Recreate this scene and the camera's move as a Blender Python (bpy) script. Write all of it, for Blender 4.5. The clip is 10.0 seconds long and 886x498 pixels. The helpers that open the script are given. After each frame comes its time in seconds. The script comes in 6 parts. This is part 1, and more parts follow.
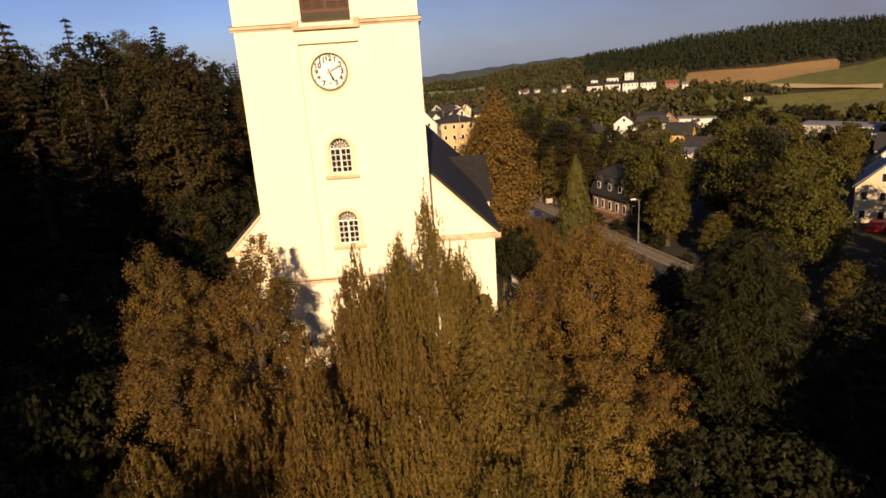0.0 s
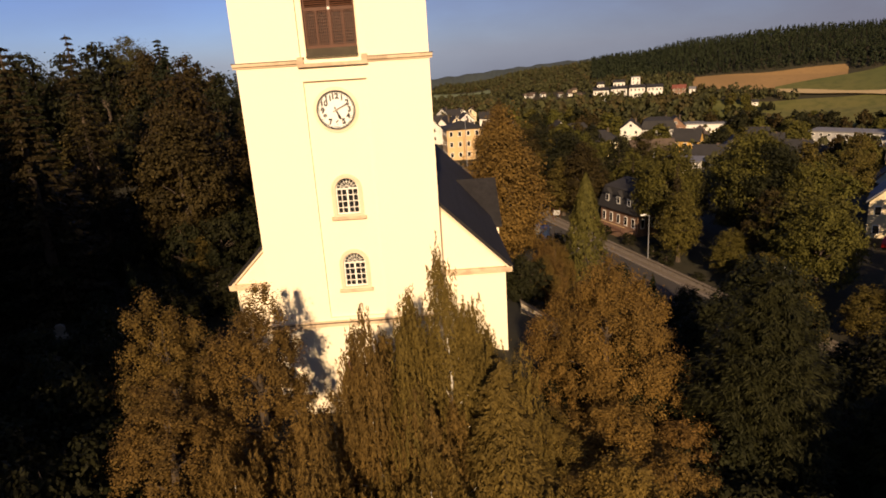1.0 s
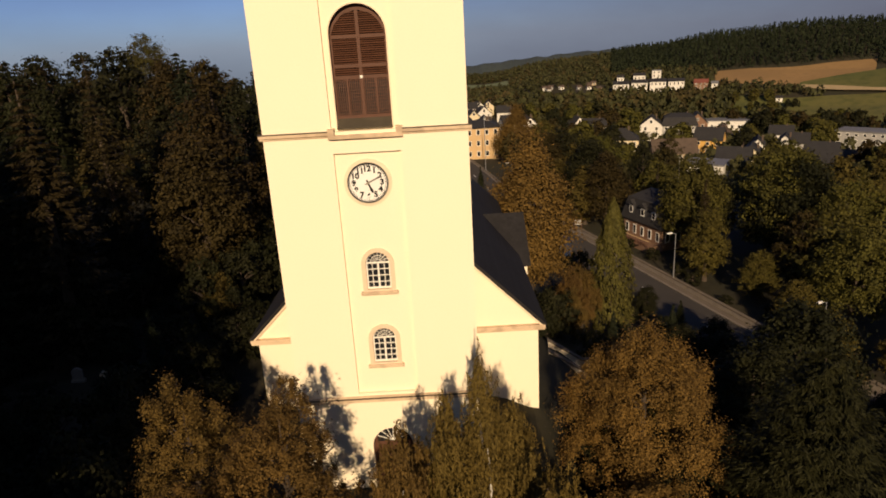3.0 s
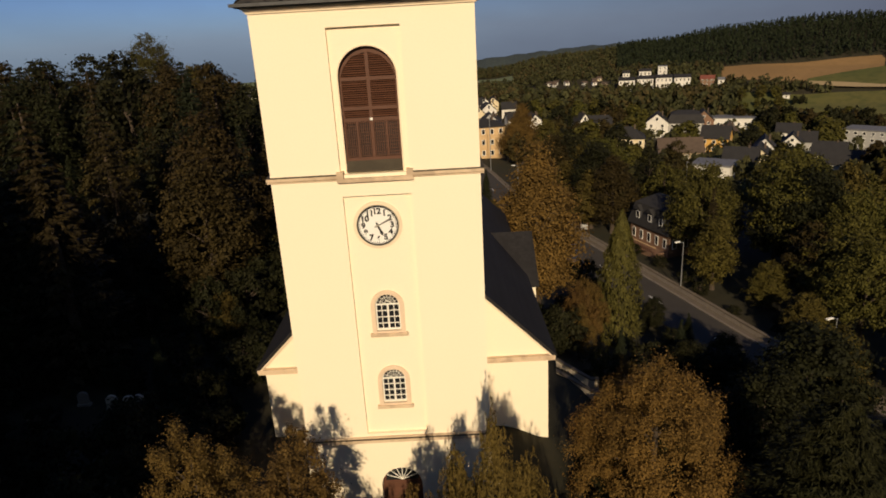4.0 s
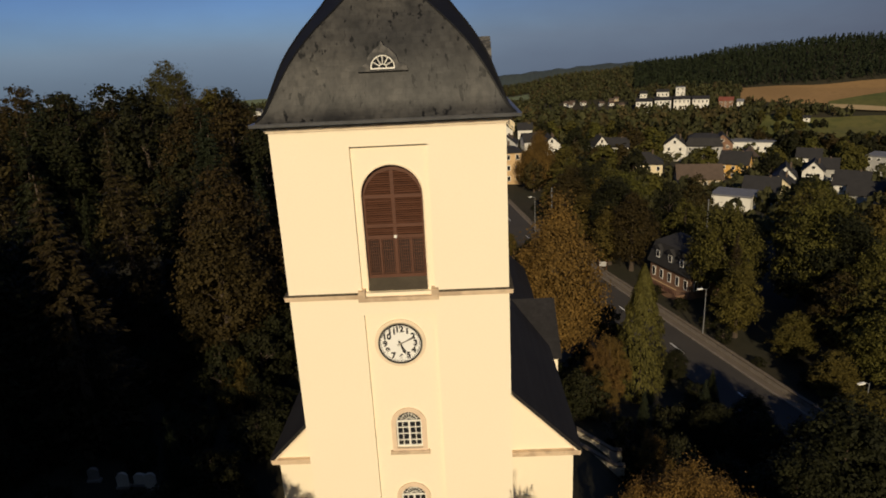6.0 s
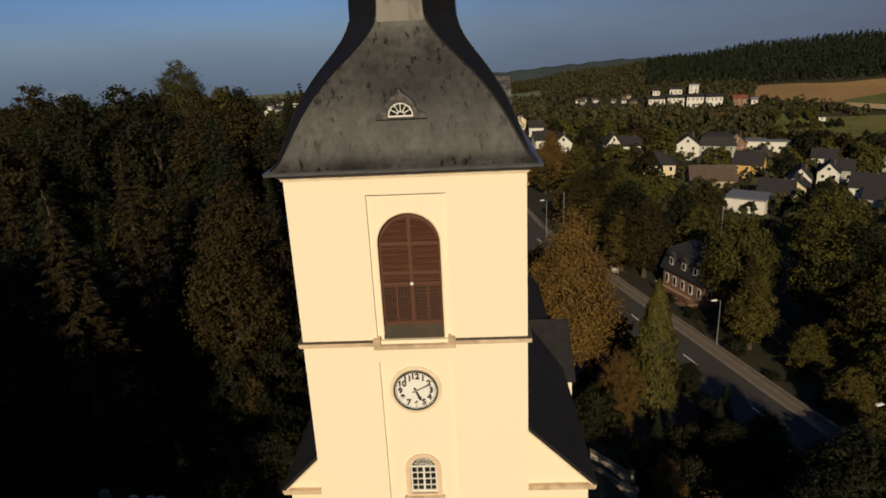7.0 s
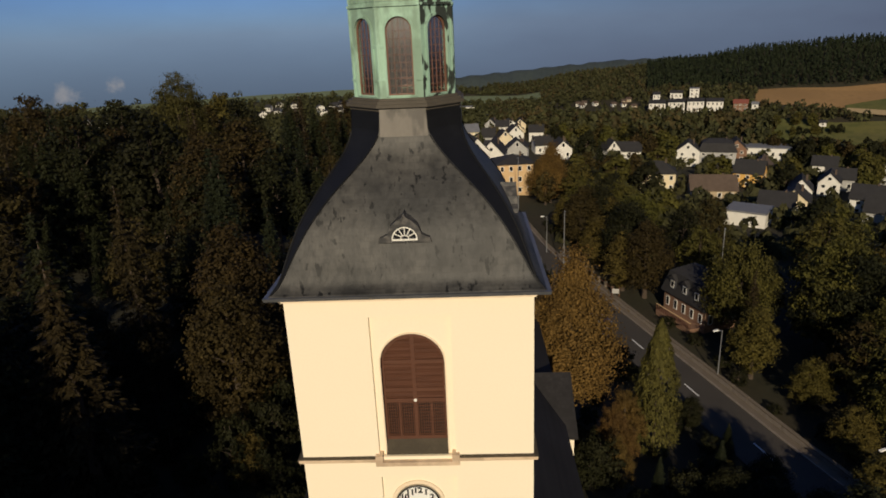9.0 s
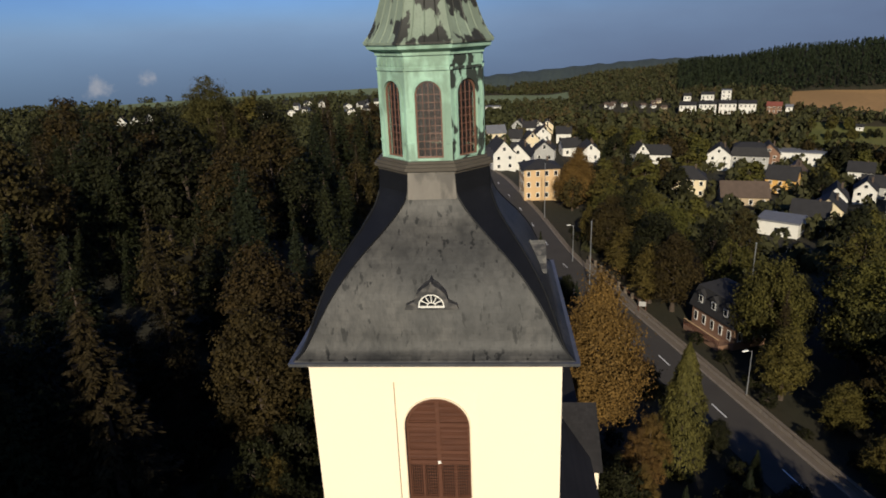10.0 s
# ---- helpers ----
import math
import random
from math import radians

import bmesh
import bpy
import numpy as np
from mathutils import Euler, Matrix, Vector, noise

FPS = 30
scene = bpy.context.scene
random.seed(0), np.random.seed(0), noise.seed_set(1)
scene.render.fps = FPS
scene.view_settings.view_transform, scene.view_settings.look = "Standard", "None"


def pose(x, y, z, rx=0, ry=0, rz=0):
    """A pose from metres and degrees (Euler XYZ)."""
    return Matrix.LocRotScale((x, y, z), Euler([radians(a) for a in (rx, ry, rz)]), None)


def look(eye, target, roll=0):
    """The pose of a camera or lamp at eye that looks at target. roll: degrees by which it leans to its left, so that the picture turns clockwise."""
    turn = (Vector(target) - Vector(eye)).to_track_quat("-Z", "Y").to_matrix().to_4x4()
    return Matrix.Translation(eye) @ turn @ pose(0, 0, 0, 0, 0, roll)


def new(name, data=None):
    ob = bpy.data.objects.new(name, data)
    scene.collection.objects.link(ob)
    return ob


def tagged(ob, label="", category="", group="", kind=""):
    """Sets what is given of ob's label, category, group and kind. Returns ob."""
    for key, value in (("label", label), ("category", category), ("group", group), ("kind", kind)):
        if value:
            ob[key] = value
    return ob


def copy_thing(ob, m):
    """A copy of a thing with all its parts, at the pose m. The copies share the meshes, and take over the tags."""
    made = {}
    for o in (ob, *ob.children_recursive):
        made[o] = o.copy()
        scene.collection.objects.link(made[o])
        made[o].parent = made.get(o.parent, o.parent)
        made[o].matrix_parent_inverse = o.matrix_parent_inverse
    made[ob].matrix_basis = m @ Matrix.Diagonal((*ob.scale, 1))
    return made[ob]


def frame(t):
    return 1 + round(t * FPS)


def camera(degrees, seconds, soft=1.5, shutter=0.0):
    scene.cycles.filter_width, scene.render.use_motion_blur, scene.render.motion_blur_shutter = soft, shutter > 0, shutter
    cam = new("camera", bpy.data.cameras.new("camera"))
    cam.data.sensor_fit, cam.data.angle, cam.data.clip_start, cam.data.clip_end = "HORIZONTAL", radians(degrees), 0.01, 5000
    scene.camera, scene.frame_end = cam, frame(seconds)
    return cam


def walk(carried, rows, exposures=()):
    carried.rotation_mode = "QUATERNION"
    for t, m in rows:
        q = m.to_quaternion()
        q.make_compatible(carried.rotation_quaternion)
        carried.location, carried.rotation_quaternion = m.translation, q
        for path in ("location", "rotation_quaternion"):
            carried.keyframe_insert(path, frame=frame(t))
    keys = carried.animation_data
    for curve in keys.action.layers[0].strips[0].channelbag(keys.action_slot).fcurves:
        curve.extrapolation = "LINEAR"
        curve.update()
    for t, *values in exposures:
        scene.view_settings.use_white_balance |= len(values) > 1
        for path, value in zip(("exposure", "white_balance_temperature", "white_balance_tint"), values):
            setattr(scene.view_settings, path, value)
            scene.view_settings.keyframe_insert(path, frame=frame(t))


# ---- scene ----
cam = camera(68.57, 10.0, soft=1.8)
# seconds, eye x y z in metres, yaw, pitch and roll in degrees
ROWS = [
    (0.0, 3.410, -28.147, 13.924, -1.51, -16.79, -3.81),
    (0.5, 3.304, -27.212, 14.631, -1.11, -16.64, -3.72),
    (1.0, 3.283, -26.428, 15.367, -1.15, -16.76, -3.66),
    (1.5, 3.118, -25.812, 16.196, -0.10, -17.11, -3.36),
    (2.0, 3.080, -25.172, 17.016, -0.93, -17.14, -3.26),
    (2.5, 2.824, -24.497, 17.732, -0.38, -17.62, -3.27),
    (4.0, 2.448, -22.810, 20.172, 0.47, -18.73, -3.24),
    (4.5, 2.333, -22.466, 21.098, 0.77, -19.25, -3.19),
    (5.0, 2.278, -21.913, 21.958, 1.13, -18.27, -2.97),
    (5.5, 2.251, -21.177, 22.720, 1.20, -17.61, -2.97),
    (7.0, 1.946, -19.502, 25.060, 2.51, -18.39, -2.76),
    (7.5, 1.892, -19.050, 25.902, 2.46, -18.43, -2.71),
    (8.0, 1.825, -18.579, 26.760, 2.57, -18.53, -2.58),
    (8.5, 1.863, -18.154, 27.681, 2.19, -18.71, -2.55),
    (9.0, 1.864, -17.748, 28.597, 2.41, -18.93, -2.56),
    (9.5, 1.829, -17.115, 29.462, 3.16, -18.79, -2.51),
    (10.0, 1.814, -16.812, 30.486, 4.72, -19.26, -2.44),
]
walk(cam, [(t, pose(x, y, z, 90 + pitch, 0, yaw) @ pose(0, 0, 0, 0, 0, roll)) for t, x, y, z, yaw, pitch, roll in ROWS], [(0.0, 0.80, 7750, 20), (1.5, 0.55, 7700, 21), (2.5, 0.33, 7450, 19), (4.0, 0.08, 6700, 11), (5.5, -0.05, 6450, 8), (8.0, -0.08, 6250, 8), (9.0, -0.05, 6050, 9), (9.5, 0.03, 5900, 9), (10.0, 0.33, 5600, 8)])

# ---- world, sun ----
SUN_DIR = Vector((0.03, 1.0, -0.43)).normalized()
world = bpy.data.worlds.new("world")
scene.world = world
world.use_nodes = True
wn = world.node_tree.nodes
sky = wn.new("ShaderNodeTexSky")
sky.sky_type = "NISHITA"
sky.sun_disc = False
sky.sun_elevation = math.asin(-SUN_DIR.z)
sky.sun_rotation = math.atan2(-SUN_DIR.x, -SUN_DIR.y)
sky.air_density, sky.dust_density, sky.ozone_density = 1.0, 0.15, 3.0
wl = world.node_tree.links


def wnode(kind, **sockets):
    n = wn.new(kind)
    for k, v in sockets.items():
        n.inputs[k].default_value = v
    return n


# blue sky with a broken veil of grey cloud
cool = wn.new("ShaderNodeMix")
cool.data_type, cool.blend_type = "RGBA", "MULTIPLY"
cool.inputs[7].default_value = (0.46, 0.68, 1.32, 1)
wl.new(sky.outputs["Color"], cool.inputs[6])
tc = wn.new("ShaderNodeTexCoord")
axes = wn.new("ShaderNodeSeparateXYZ")
wl.new(tc.outputs["Generated"], axes.inputs[0])
# the half of the sky away from the sun is the blue one
away = wn.new("ShaderNodeMapRange")
away.interpolation_type = "SMOOTHSTEP"
away.inputs[1].default_value, away.inputs[2].default_value = -0.7, 0.35
wl.new(axes.outputs["Y"], away.inputs[0])
wl.new(away.outputs[0], cool.inputs[0])
mp = wn.new("ShaderNodeMapping")
mp.inputs["Location"].default_value = (0.35, 0.0, 0.0)
mp.inputs["Scale"].default_value = (1.0, 1.0, 3.2)
wl.new(tc.outputs["Generated"], mp.inputs["Vector"])
nz1 = wnode("ShaderNodeTexNoise", Scale=2.0, Detail=6.0, Roughness=0.55)
wl.new(mp.outputs["Vector"], nz1.inputs["Vector"])
rng_ = wn.new("ShaderNodeMapRange")
rng_.inputs[1].default_value, rng_.inputs[2].default_value = 0.22, 0.70
wl.new(nz1.outputs["Fac"], rng_.inputs[0])
cloud = wn.new("ShaderNodeMix")
cloud.data_type = "RGBA"
cloud.inputs[7].default_value = (1.80, 2.08, 3.0, 1)
east = wn.new("ShaderNodeMapRange")
east.interpolation_type = "SMOOTHSTEP"
east.inputs[1].default_value, east.inputs[2].default_value = -0.55, 0.60
wl.new(axes.outputs["X"], east.inputs[0])
half = wn.new("ShaderNodeMix")
half.data_type = "FLOAT"
half.inputs[0].default_value = 0.62
wl.new(rng_.outputs[0], half.inputs[2])
wl.new(east.outputs[0], half.inputs[3])
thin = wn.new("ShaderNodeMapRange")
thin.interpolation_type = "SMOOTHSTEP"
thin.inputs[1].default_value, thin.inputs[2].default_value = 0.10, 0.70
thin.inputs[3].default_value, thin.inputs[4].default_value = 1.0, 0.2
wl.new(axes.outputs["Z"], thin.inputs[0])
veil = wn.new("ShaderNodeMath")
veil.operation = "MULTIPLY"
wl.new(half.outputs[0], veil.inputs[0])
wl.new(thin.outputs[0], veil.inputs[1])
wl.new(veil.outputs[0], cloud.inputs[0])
wl.new(cool.outputs[2], cloud.inputs[6])
puff_noise = wnode("ShaderNodeTexNoise", Scale=38.0, Detail=5.0, Roughness=0.6)
wl.new(tc.outputs["Generated"], puff_noise.inputs["Vector"])
puffs = None
for az, el, size in ((-31.4, -3.9, 1.7), (-28.0, -3.3, 1.3)):
    d_ = wn.new("ShaderNodeVectorMath")
    d_.operation = "DISTANCE"
    wl.new(tc.outputs["Generated"], d_.inputs[0])
    d_.inputs[1].default_value = (math.sin(radians(az)) * math.cos(radians(el)), math.cos(radians(az)) * math.cos(radians(el)), math.sin(radians(el)))
    near = wn.new("ShaderNodeMapRange")
    near.inputs[1].default_value, near.inputs[2].default_value, near.inputs[3].default_value, near.inputs[4].default_value = 0.0, radians(size), 0.62, 0.0
    wl.new(d_.outputs["Value"], near.inputs[0])
    if puffs is None:
        puffs = near.outputs[0]
    else:
        mx_p = wn.new("ShaderNodeMath")
        mx_p.operation = "MAXIMUM"
        wl.new(puffs, mx_p.inputs[0])
        wl.new(near.outputs[0], mx_p.inputs[1])
        puffs = mx_p.outputs[0]
both = wn.new("ShaderNodeMath")
both.operation = "ADD"
wl.new(puffs, both.inputs[0])
wl.new(puff_noise.outputs["Fac"], both.inputs[1])
edge = wn.new("ShaderNodeMapRange")
edge.interpolation_type = "SMOOTHSTEP"
edge.inputs[1].default_value, edge.inputs[2].default_value, edge.inputs[4].default_value = 0.78, 1.12, 0.75
wl.new(both.outputs[0], edge.inputs[0])
cumulus = wn.new("ShaderNodeMix")
cumulus.data_type = "RGBA"
cumulus.inputs[7].default_value = (5.6, 5.2, 5.0, 1)
wl.new(edge.outputs[0], cumulus.inputs[0])
wl.new(cloud.outputs[2], cumulus.inputs[6])
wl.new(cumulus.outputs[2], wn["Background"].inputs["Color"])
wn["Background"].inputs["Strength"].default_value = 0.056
sun = new("sun", bpy.data.lights.new("sun", "SUN"))
sun.data.energy, sun.data.angle, sun.data.color = 4.2, radians(0.6), (1.0, 0.82, 0.56)
sun.matrix_world = look((0, 0, 0), SUN_DIR)


# ---- materials ----
def mat(name, base, rough=0.8, vary=0.25, scale=1.5, fine=30.0, bump=0.15, metal=0.0, tint=None, island=0.0, stain=None, stain_amount=0.0, stain_scale=0.6, stain_edge=0.12, stretch=(1, 1, 1), translucent=0.0, spec=0.3, streak=None, streak_amount=0.0):
    """Procedural surface: broad and fine variation of colour, stains with a shape of their own, fine relief."""
    m = bpy.data.materials.new(name)
    m.use_nodes = True
    nt = m.node_tree
    N, L = nt.nodes, nt.links
    b = N["Principled BSDF"]
    b.inputs["Roughness"].default_value = rough
    b.inputs["Metallic"].default_value = metal
    b.inputs["Specular IOR Level"].default_value = spec
    tc = N.new("ShaderNodeTexCoord")
    mp = N.new("ShaderNodeMapping")
    mp.inputs["Scale"].default_value = stretch
    L.new(tc.outputs["Object"], mp.inputs["Vector"])

    def nz(s, detail):
        n = N.new("ShaderNodeTexNoise")
        n.inputs["Scale"].default_value, n.inputs["Detail"].default_value = s, detail
        L.new(mp.outputs["Vector"], n.inputs["Vector"])
        return n.outputs["Fac"]

    def mix(a, c, f):
        x = N.new("ShaderNodeMix")
        x.data_type = "RGBA"
        for sock, v in ((x.inputs[6], a), (x.inputs[7], c), (x.inputs[0], f)):
            if hasattr(v, "is_linked"):
                L.new(v, sock)
            else:
                sock.default_value = v
        return x.outputs[2]

    def ramp(v, lo, hi):
        r = N.new("ShaderNodeMapRange")
        r.inputs[1].default_value, r.inputs[2].default_value = lo, hi
        L.new(v, r.inputs[0])
        return r.outputs[0]

    c0 = (*base, 1)
    t2 = tint or tuple(v * 0.6 for v in base)
    lo = tuple(base[i] + (t2[i] - base[i]) * vary * 2 for i in range(3))
    col = mix(c0, (*lo, 1), ramp(nz(scale, 3), 0.35, 0.7))
    col = mix(col, (*[max(0, v * (1 - vary * 0.8)) for v in base], 1), ramp(nz(fine, 4), 0.45, 0.85))
    if island:
        g = N.new("ShaderNodeNewGeometry")
        hs = N.new("ShaderNodeHueSaturation")
        hs.inputs["Fac"].default_value = 1
        mr = N.new("ShaderNodeMapRange")
        mr.inputs[3].default_value, mr.inputs[4].default_value = 1 - island, 1 + island
        L.new(g.outputs["Random Per Island"], mr.inputs[0])
        L.new(mr.outputs[0], hs.inputs["Value"])
        oi = N.new("ShaderNodeObjectInfo")
        mh = N.new("ShaderNodeMapRange")
        mh.inputs[3].default_value, mh.inputs[4].default_value = 0.5 - 0.035 * min(1, island), 0.5 + 0.03 * min(1, island)
        L.new(oi.outputs["Random"], mh.inputs[0])
        L.new(mh.outputs[0], hs.inputs["Hue"])
        L.new(col, hs.inputs["Color"])
        col = hs.outputs["Color"]
    if stain:
        f = N.new("ShaderNodeMath")
        f.operation = "MULTIPLY"
        f.inputs[1].default_value = stain_amount
        L.new(ramp(nz(stain_scale, 5), 0.5, 0.5 + stain_edge), f.inputs[0])
        col = mix(col, (*stain, 1), f.outputs[0])
    if streak:
        # short dark runs down the slope
        sm = N.new("ShaderNodeMapping")
        sm.inputs["Scale"].default_value = (3.2, 3.2, 0.7)
        L.new(tc.outputs["Object"], sm.inputs["Vector"])
        sn = N.new("ShaderNodeTexNoise")
        sn.inputs["Scale"].default_value, sn.inputs["Detail"].default_value = 1.5, 4
        L.new(sm.outputs["Vector"], sn.inputs["Vector"])
        f = N.new("ShaderNodeMath")
        f.operation = "MULTIPLY"
        f.inputs[1].default_value = streak_amount
        L.new(ramp(sn.outputs["Fac"], 0.605, 0.65), f.inputs[0])
        col = mix(col, (*streak, 1), f.outputs[0])
    L.new(col, b.inputs["Base Color"])
    if bump:
        bp = N.new("ShaderNodeBump")
        bp.inputs["Strength"].default_value, bp.inputs["Distance"].default_value = bump, 0.02
        L.new(nz(fine * 1.5, 4), bp.inputs["Height"])
        L.new(bp.outputs["Normal"], b.inputs["Normal"])
    if translucent:
        tr = N.new("ShaderNodeBsdfTranslucent")
        L.new(col, tr.inputs["Color"])
        mx = N.new("ShaderNodeMixShader")
        mx.inputs[0].default_value = translucent
        L.new(b.outputs[0], mx.inputs[1])
        L.new(tr.outputs[0], mx.inputs[2])
        L.new(mx.outputs[0], N["Material Output"].inputs["Surface"])
    return m


M = {}
M["plaster"] = mat("plaster", (0.86, 0.75, 0.57), 0.9, 0.05, 0.5, 14, 0.08, tint=(0.80, 0.68, 0.50))
M["plaster_grey"] = mat("plaster_grey", (0.55, 0.47, 0.36), 0.9, 0.18, 0.8, 12, 0.15)
M["trim"] = mat("trim", (0.66, 0.50, 0.34), 0.85, 0.2, 2.0, 25, 0.15, stain=(0.34, 0.25, 0.17), stain_amount=0.6, stain_scale=1.2)
M["trim_light"] = mat("trim_light", (0.79, 0.65, 0.475), 0.85, 0.15, 2.0, 25, 0.15)
M["trim_warm"] = mat("trim_warm", (0.74, 0.57, 0.41), 0.85, 0.15, 2.0, 25, 0.15)
# darker copy of the slate: the corner slopes' shade is put into its colour
M["slate_shaded"] = mat("slate_shaded", (0.0085, 0.0085, 0.0095), 0.6, 0.35, 0.9, 9, 0.3, spec=0.2)
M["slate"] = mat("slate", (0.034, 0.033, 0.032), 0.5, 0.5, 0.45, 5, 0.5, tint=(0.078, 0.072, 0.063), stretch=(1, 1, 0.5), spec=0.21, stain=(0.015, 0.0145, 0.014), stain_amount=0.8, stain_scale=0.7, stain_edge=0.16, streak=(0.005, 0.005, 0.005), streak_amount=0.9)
M["lead"] = mat("lead", (0.20, 0.178, 0.15), 0.55, 0.35, 1.2, 9, 0.2, spec=0.5, stain=(0.05, 0.045, 0.04), stain_amount=0.6, stain_scale=2.2, stretch=(1, 1, 0.5))
M["neck_stone"] = mat("neck_stone", (0.085, 0.072, 0.055), 0.7, 0.35, 1.5, 10, 0.3, spec=0.3)
M["slate_roof"] = mat("slate_roof", (0.024, 0.022, 0.022), 0.75, 0.35, 0.5, 7, 0.3, spec=0.15)
M["zinc"] = mat("zinc", (0.33, 0.33, 0.34), 0.45, 0.25, 2, 30, 0.1, metal=0.6)
M["copper"] = mat("copper", (0.36, 0.53, 0.41), 0.7, 0.22, 1.4, 20, 0.2, tint=(0.26, 0.40, 0.29), stain=(0.10, 0.13, 0.09), stain_amount=0.5, stain_scale=1.6, stain_edge=0.1, stretch=(1, 1, 0.4))
M["copper_black"] = mat("copper_black", (0.33, 0.49, 0.38), 0.7, 0.25, 1.4, 20, 0.2, tint=(0.24, 0.36, 0.26), stain=(0.022, 0.022, 0.02), stain_amount=0.95, stain_scale=2.4, stain_edge=0.03, stretch=(1, 1, 0.5))
M["copper_roof"] = mat("copper_roof", (0.21, 0.255, 0.19), 0.6, 0.35, 1.2, 16, 0.25, tint=(0.14, 0.165, 0.12), stain=(0.022, 0.02, 0.018), stain_amount=0.96, stain_scale=1.5, stain_edge=0.03, stretch=(1.3, 1.3, 0.5))
M["wood_brown"] = mat("wood_brown", (0.112, 0.047, 0.027), 0.6, 0.3, 3, 30, 0.3, stretch=(0.4, 1, 3))
M["frame_brown"] = mat("frame_brown", (0.17, 0.085, 0.055), 0.6, 0.25, 3, 40, 0.2)
M["white_paint"] = mat("white_paint", (0.80, 0.77, 0.70), 0.5, 0.08, 3, 40, 0.05)
M["clock_white"] = mat("clock_white", (0.80, 0.78, 0.74), 0.6, 0.05, 3, 40, 0.03)
M["black_paint"] = mat("black_paint", (0.015, 0.014, 0.014), 0.5, 0.2, 3, 40, 0.05)
M["gilt"] = mat("gilt", (0.42, 0.38, 0.30), 0.4, 0.15, 4, 40, 0.05, metal=0.5)
lg = bpy.data.materials.new("lantern_glass")
lg.use_nodes = True
ln_, ll_ = lg.node_tree.nodes, lg.node_tree.links
tr_ = ln_.new("ShaderNodeBsdfTransparent")
tr_.inputs["Color"].default_value = (0.80, 0.72, 0.70, 1)
gl_ = ln_.new("ShaderNodeBsdfGlossy")
gl_.inputs["Roughness"].default_value = 0.12
mx_ = ln_.new("ShaderNodeMixShader")
mx_.inputs[0].default_value = 0.42
ll_.new(tr_.outputs[0], mx_.inputs[1])
ll_.new(gl_.outputs[0], mx_.inputs[2])
ll_.new(mx_.outputs[0], ln_["Material Output"].inputs["Surface"])
M["lantern_glass"] = lg
M["glass_dark"] = mat("glass_dark", (0.02, 0.02, 0.022), 0.08, 0.1, 3, 10, 0.0, spec=0.6)
M["ground"] = mat("ground", (0.027, 0.025, 0.012), 0.95, 0.4, 0.08, 1.3, 0.4, tint=(0.034, 0.024, 0.012))
M["asphalt"] = mat("asphalt", (0.056, 0.048, 0.039), 0.85, 0.2, 0.3, 20, 0.2)
M["paving"] = mat("paving", (0.15, 0.118, 0.085), 0.9, 0.25, 0.6, 10, 0.3)
M["stone"] = mat("stone", (0.25, 0.21, 0.17), 0.9, 0.35, 0.9, 9, 0.5)
M["bark"] = mat("bark", (0.075, 0.055, 0.04), 0.95, 0.4, 4, 25, 0.6, stretch=(1, 1, 0.3))
M["birch_bark"] = mat("birch_bark", (0.55, 0.51, 0.45), 0.85, 0.15, 4, 20, 0.3, stain=(0.05, 0.045, 0.04), stain_amount=0.8, stain_scale=3.5, stretch=(1, 1, 2.5))


def add_slates(m, size=0.32, amount=0.35, vertical=True):
    """Rows of single slates that differ a little, with a shadow line between them."""
    nt = m.node_tree
    N, L = nt.nodes, nt.links
    b = N["Principled BSDF"]
    src = b.inputs["Base Color"].links[0].from_socket
    tc = N.new("ShaderNodeTexCoord")
    mp = N.new("ShaderNodeMapping")
    if vertical:
        mp.inputs["Rotation"].default_value = (radians(90), 0, 0)
    L.new(tc.outputs["Object"], mp.inputs["Vector"])
    br = N.new("ShaderNodeTexBrick")
    br.inputs["Scale"].default_value = 1.0
    br.inputs["Brick Width"].default_value, br.inputs["Row Height"].default_value = size, size * 0.62
    br.inputs["Mortar Size"].default_value = 0.012
    br.inputs["Color1"].default_value = (1 - amount, 1 - amount, 1 - amount, 1)
    br.inputs["Color2"].default_value = (1 + amount, 1 + amount, 1 + amount, 1)
    br.inputs["Mortar"].default_value = (0.93, 0.93, 0.93, 1)
    L.new(mp.outputs["Vector"], br.inputs["Vector"])
    mx = N.new("ShaderNodeMix")
    mx.data_type, mx.blend_type = "RGBA", "MULTIPLY"
    mx.inputs[0].default_value = 1.0
    L.new(src, mx.inputs[6])
    L.new(br.outputs["Color"], mx.inputs[7])
    L.new(mx.outputs[2], b.inputs["Base Color"])


add_slates(M["slate"], 0.30, 0.16)
add_slates(M["slate_shaded"], 0.30, 0.10)
add_slates(M["slate_roof"], 0.26, 0.14)


def leafmat(name, base, tint, scale=0.5, tr=0.22, island=0.34):
    return mat(name, base, 0.75, 0.4, scale, 4.0, 0, tint=tint, island=island, translucent=tr, spec=0.15)


M["leaf_birch"] = leafmat("leaf_birch", (0.140, 0.092, 0.023), (0.080, 0.056, 0.016))
M["leaf_near"] = leafmat("leaf_near", (0.135, 0.084, 0.021), (0.060, 0.041, 0.013))
M["leaf_linden"] = leafmat("leaf_linden", (0.178, 0.104, 0.026), (0.085, 0.054, 0.016))
M["leaf_brown"] = leafmat("leaf_brown", (0.046, 0.033, 0.009), (0.018, 0.014, 0.005))
M["leaf_green"] = leafmat("leaf_green", (0.082, 0.074, 0.014), (0.037, 0.035, 0.009))
# near-black leaves: the shade inside wood and shrubs is put into the colour
M["leaf_shaded"] = leafmat("leaf_shaded", (0.020, 0.020, 0.006), (0.008, 0.009, 0.003))
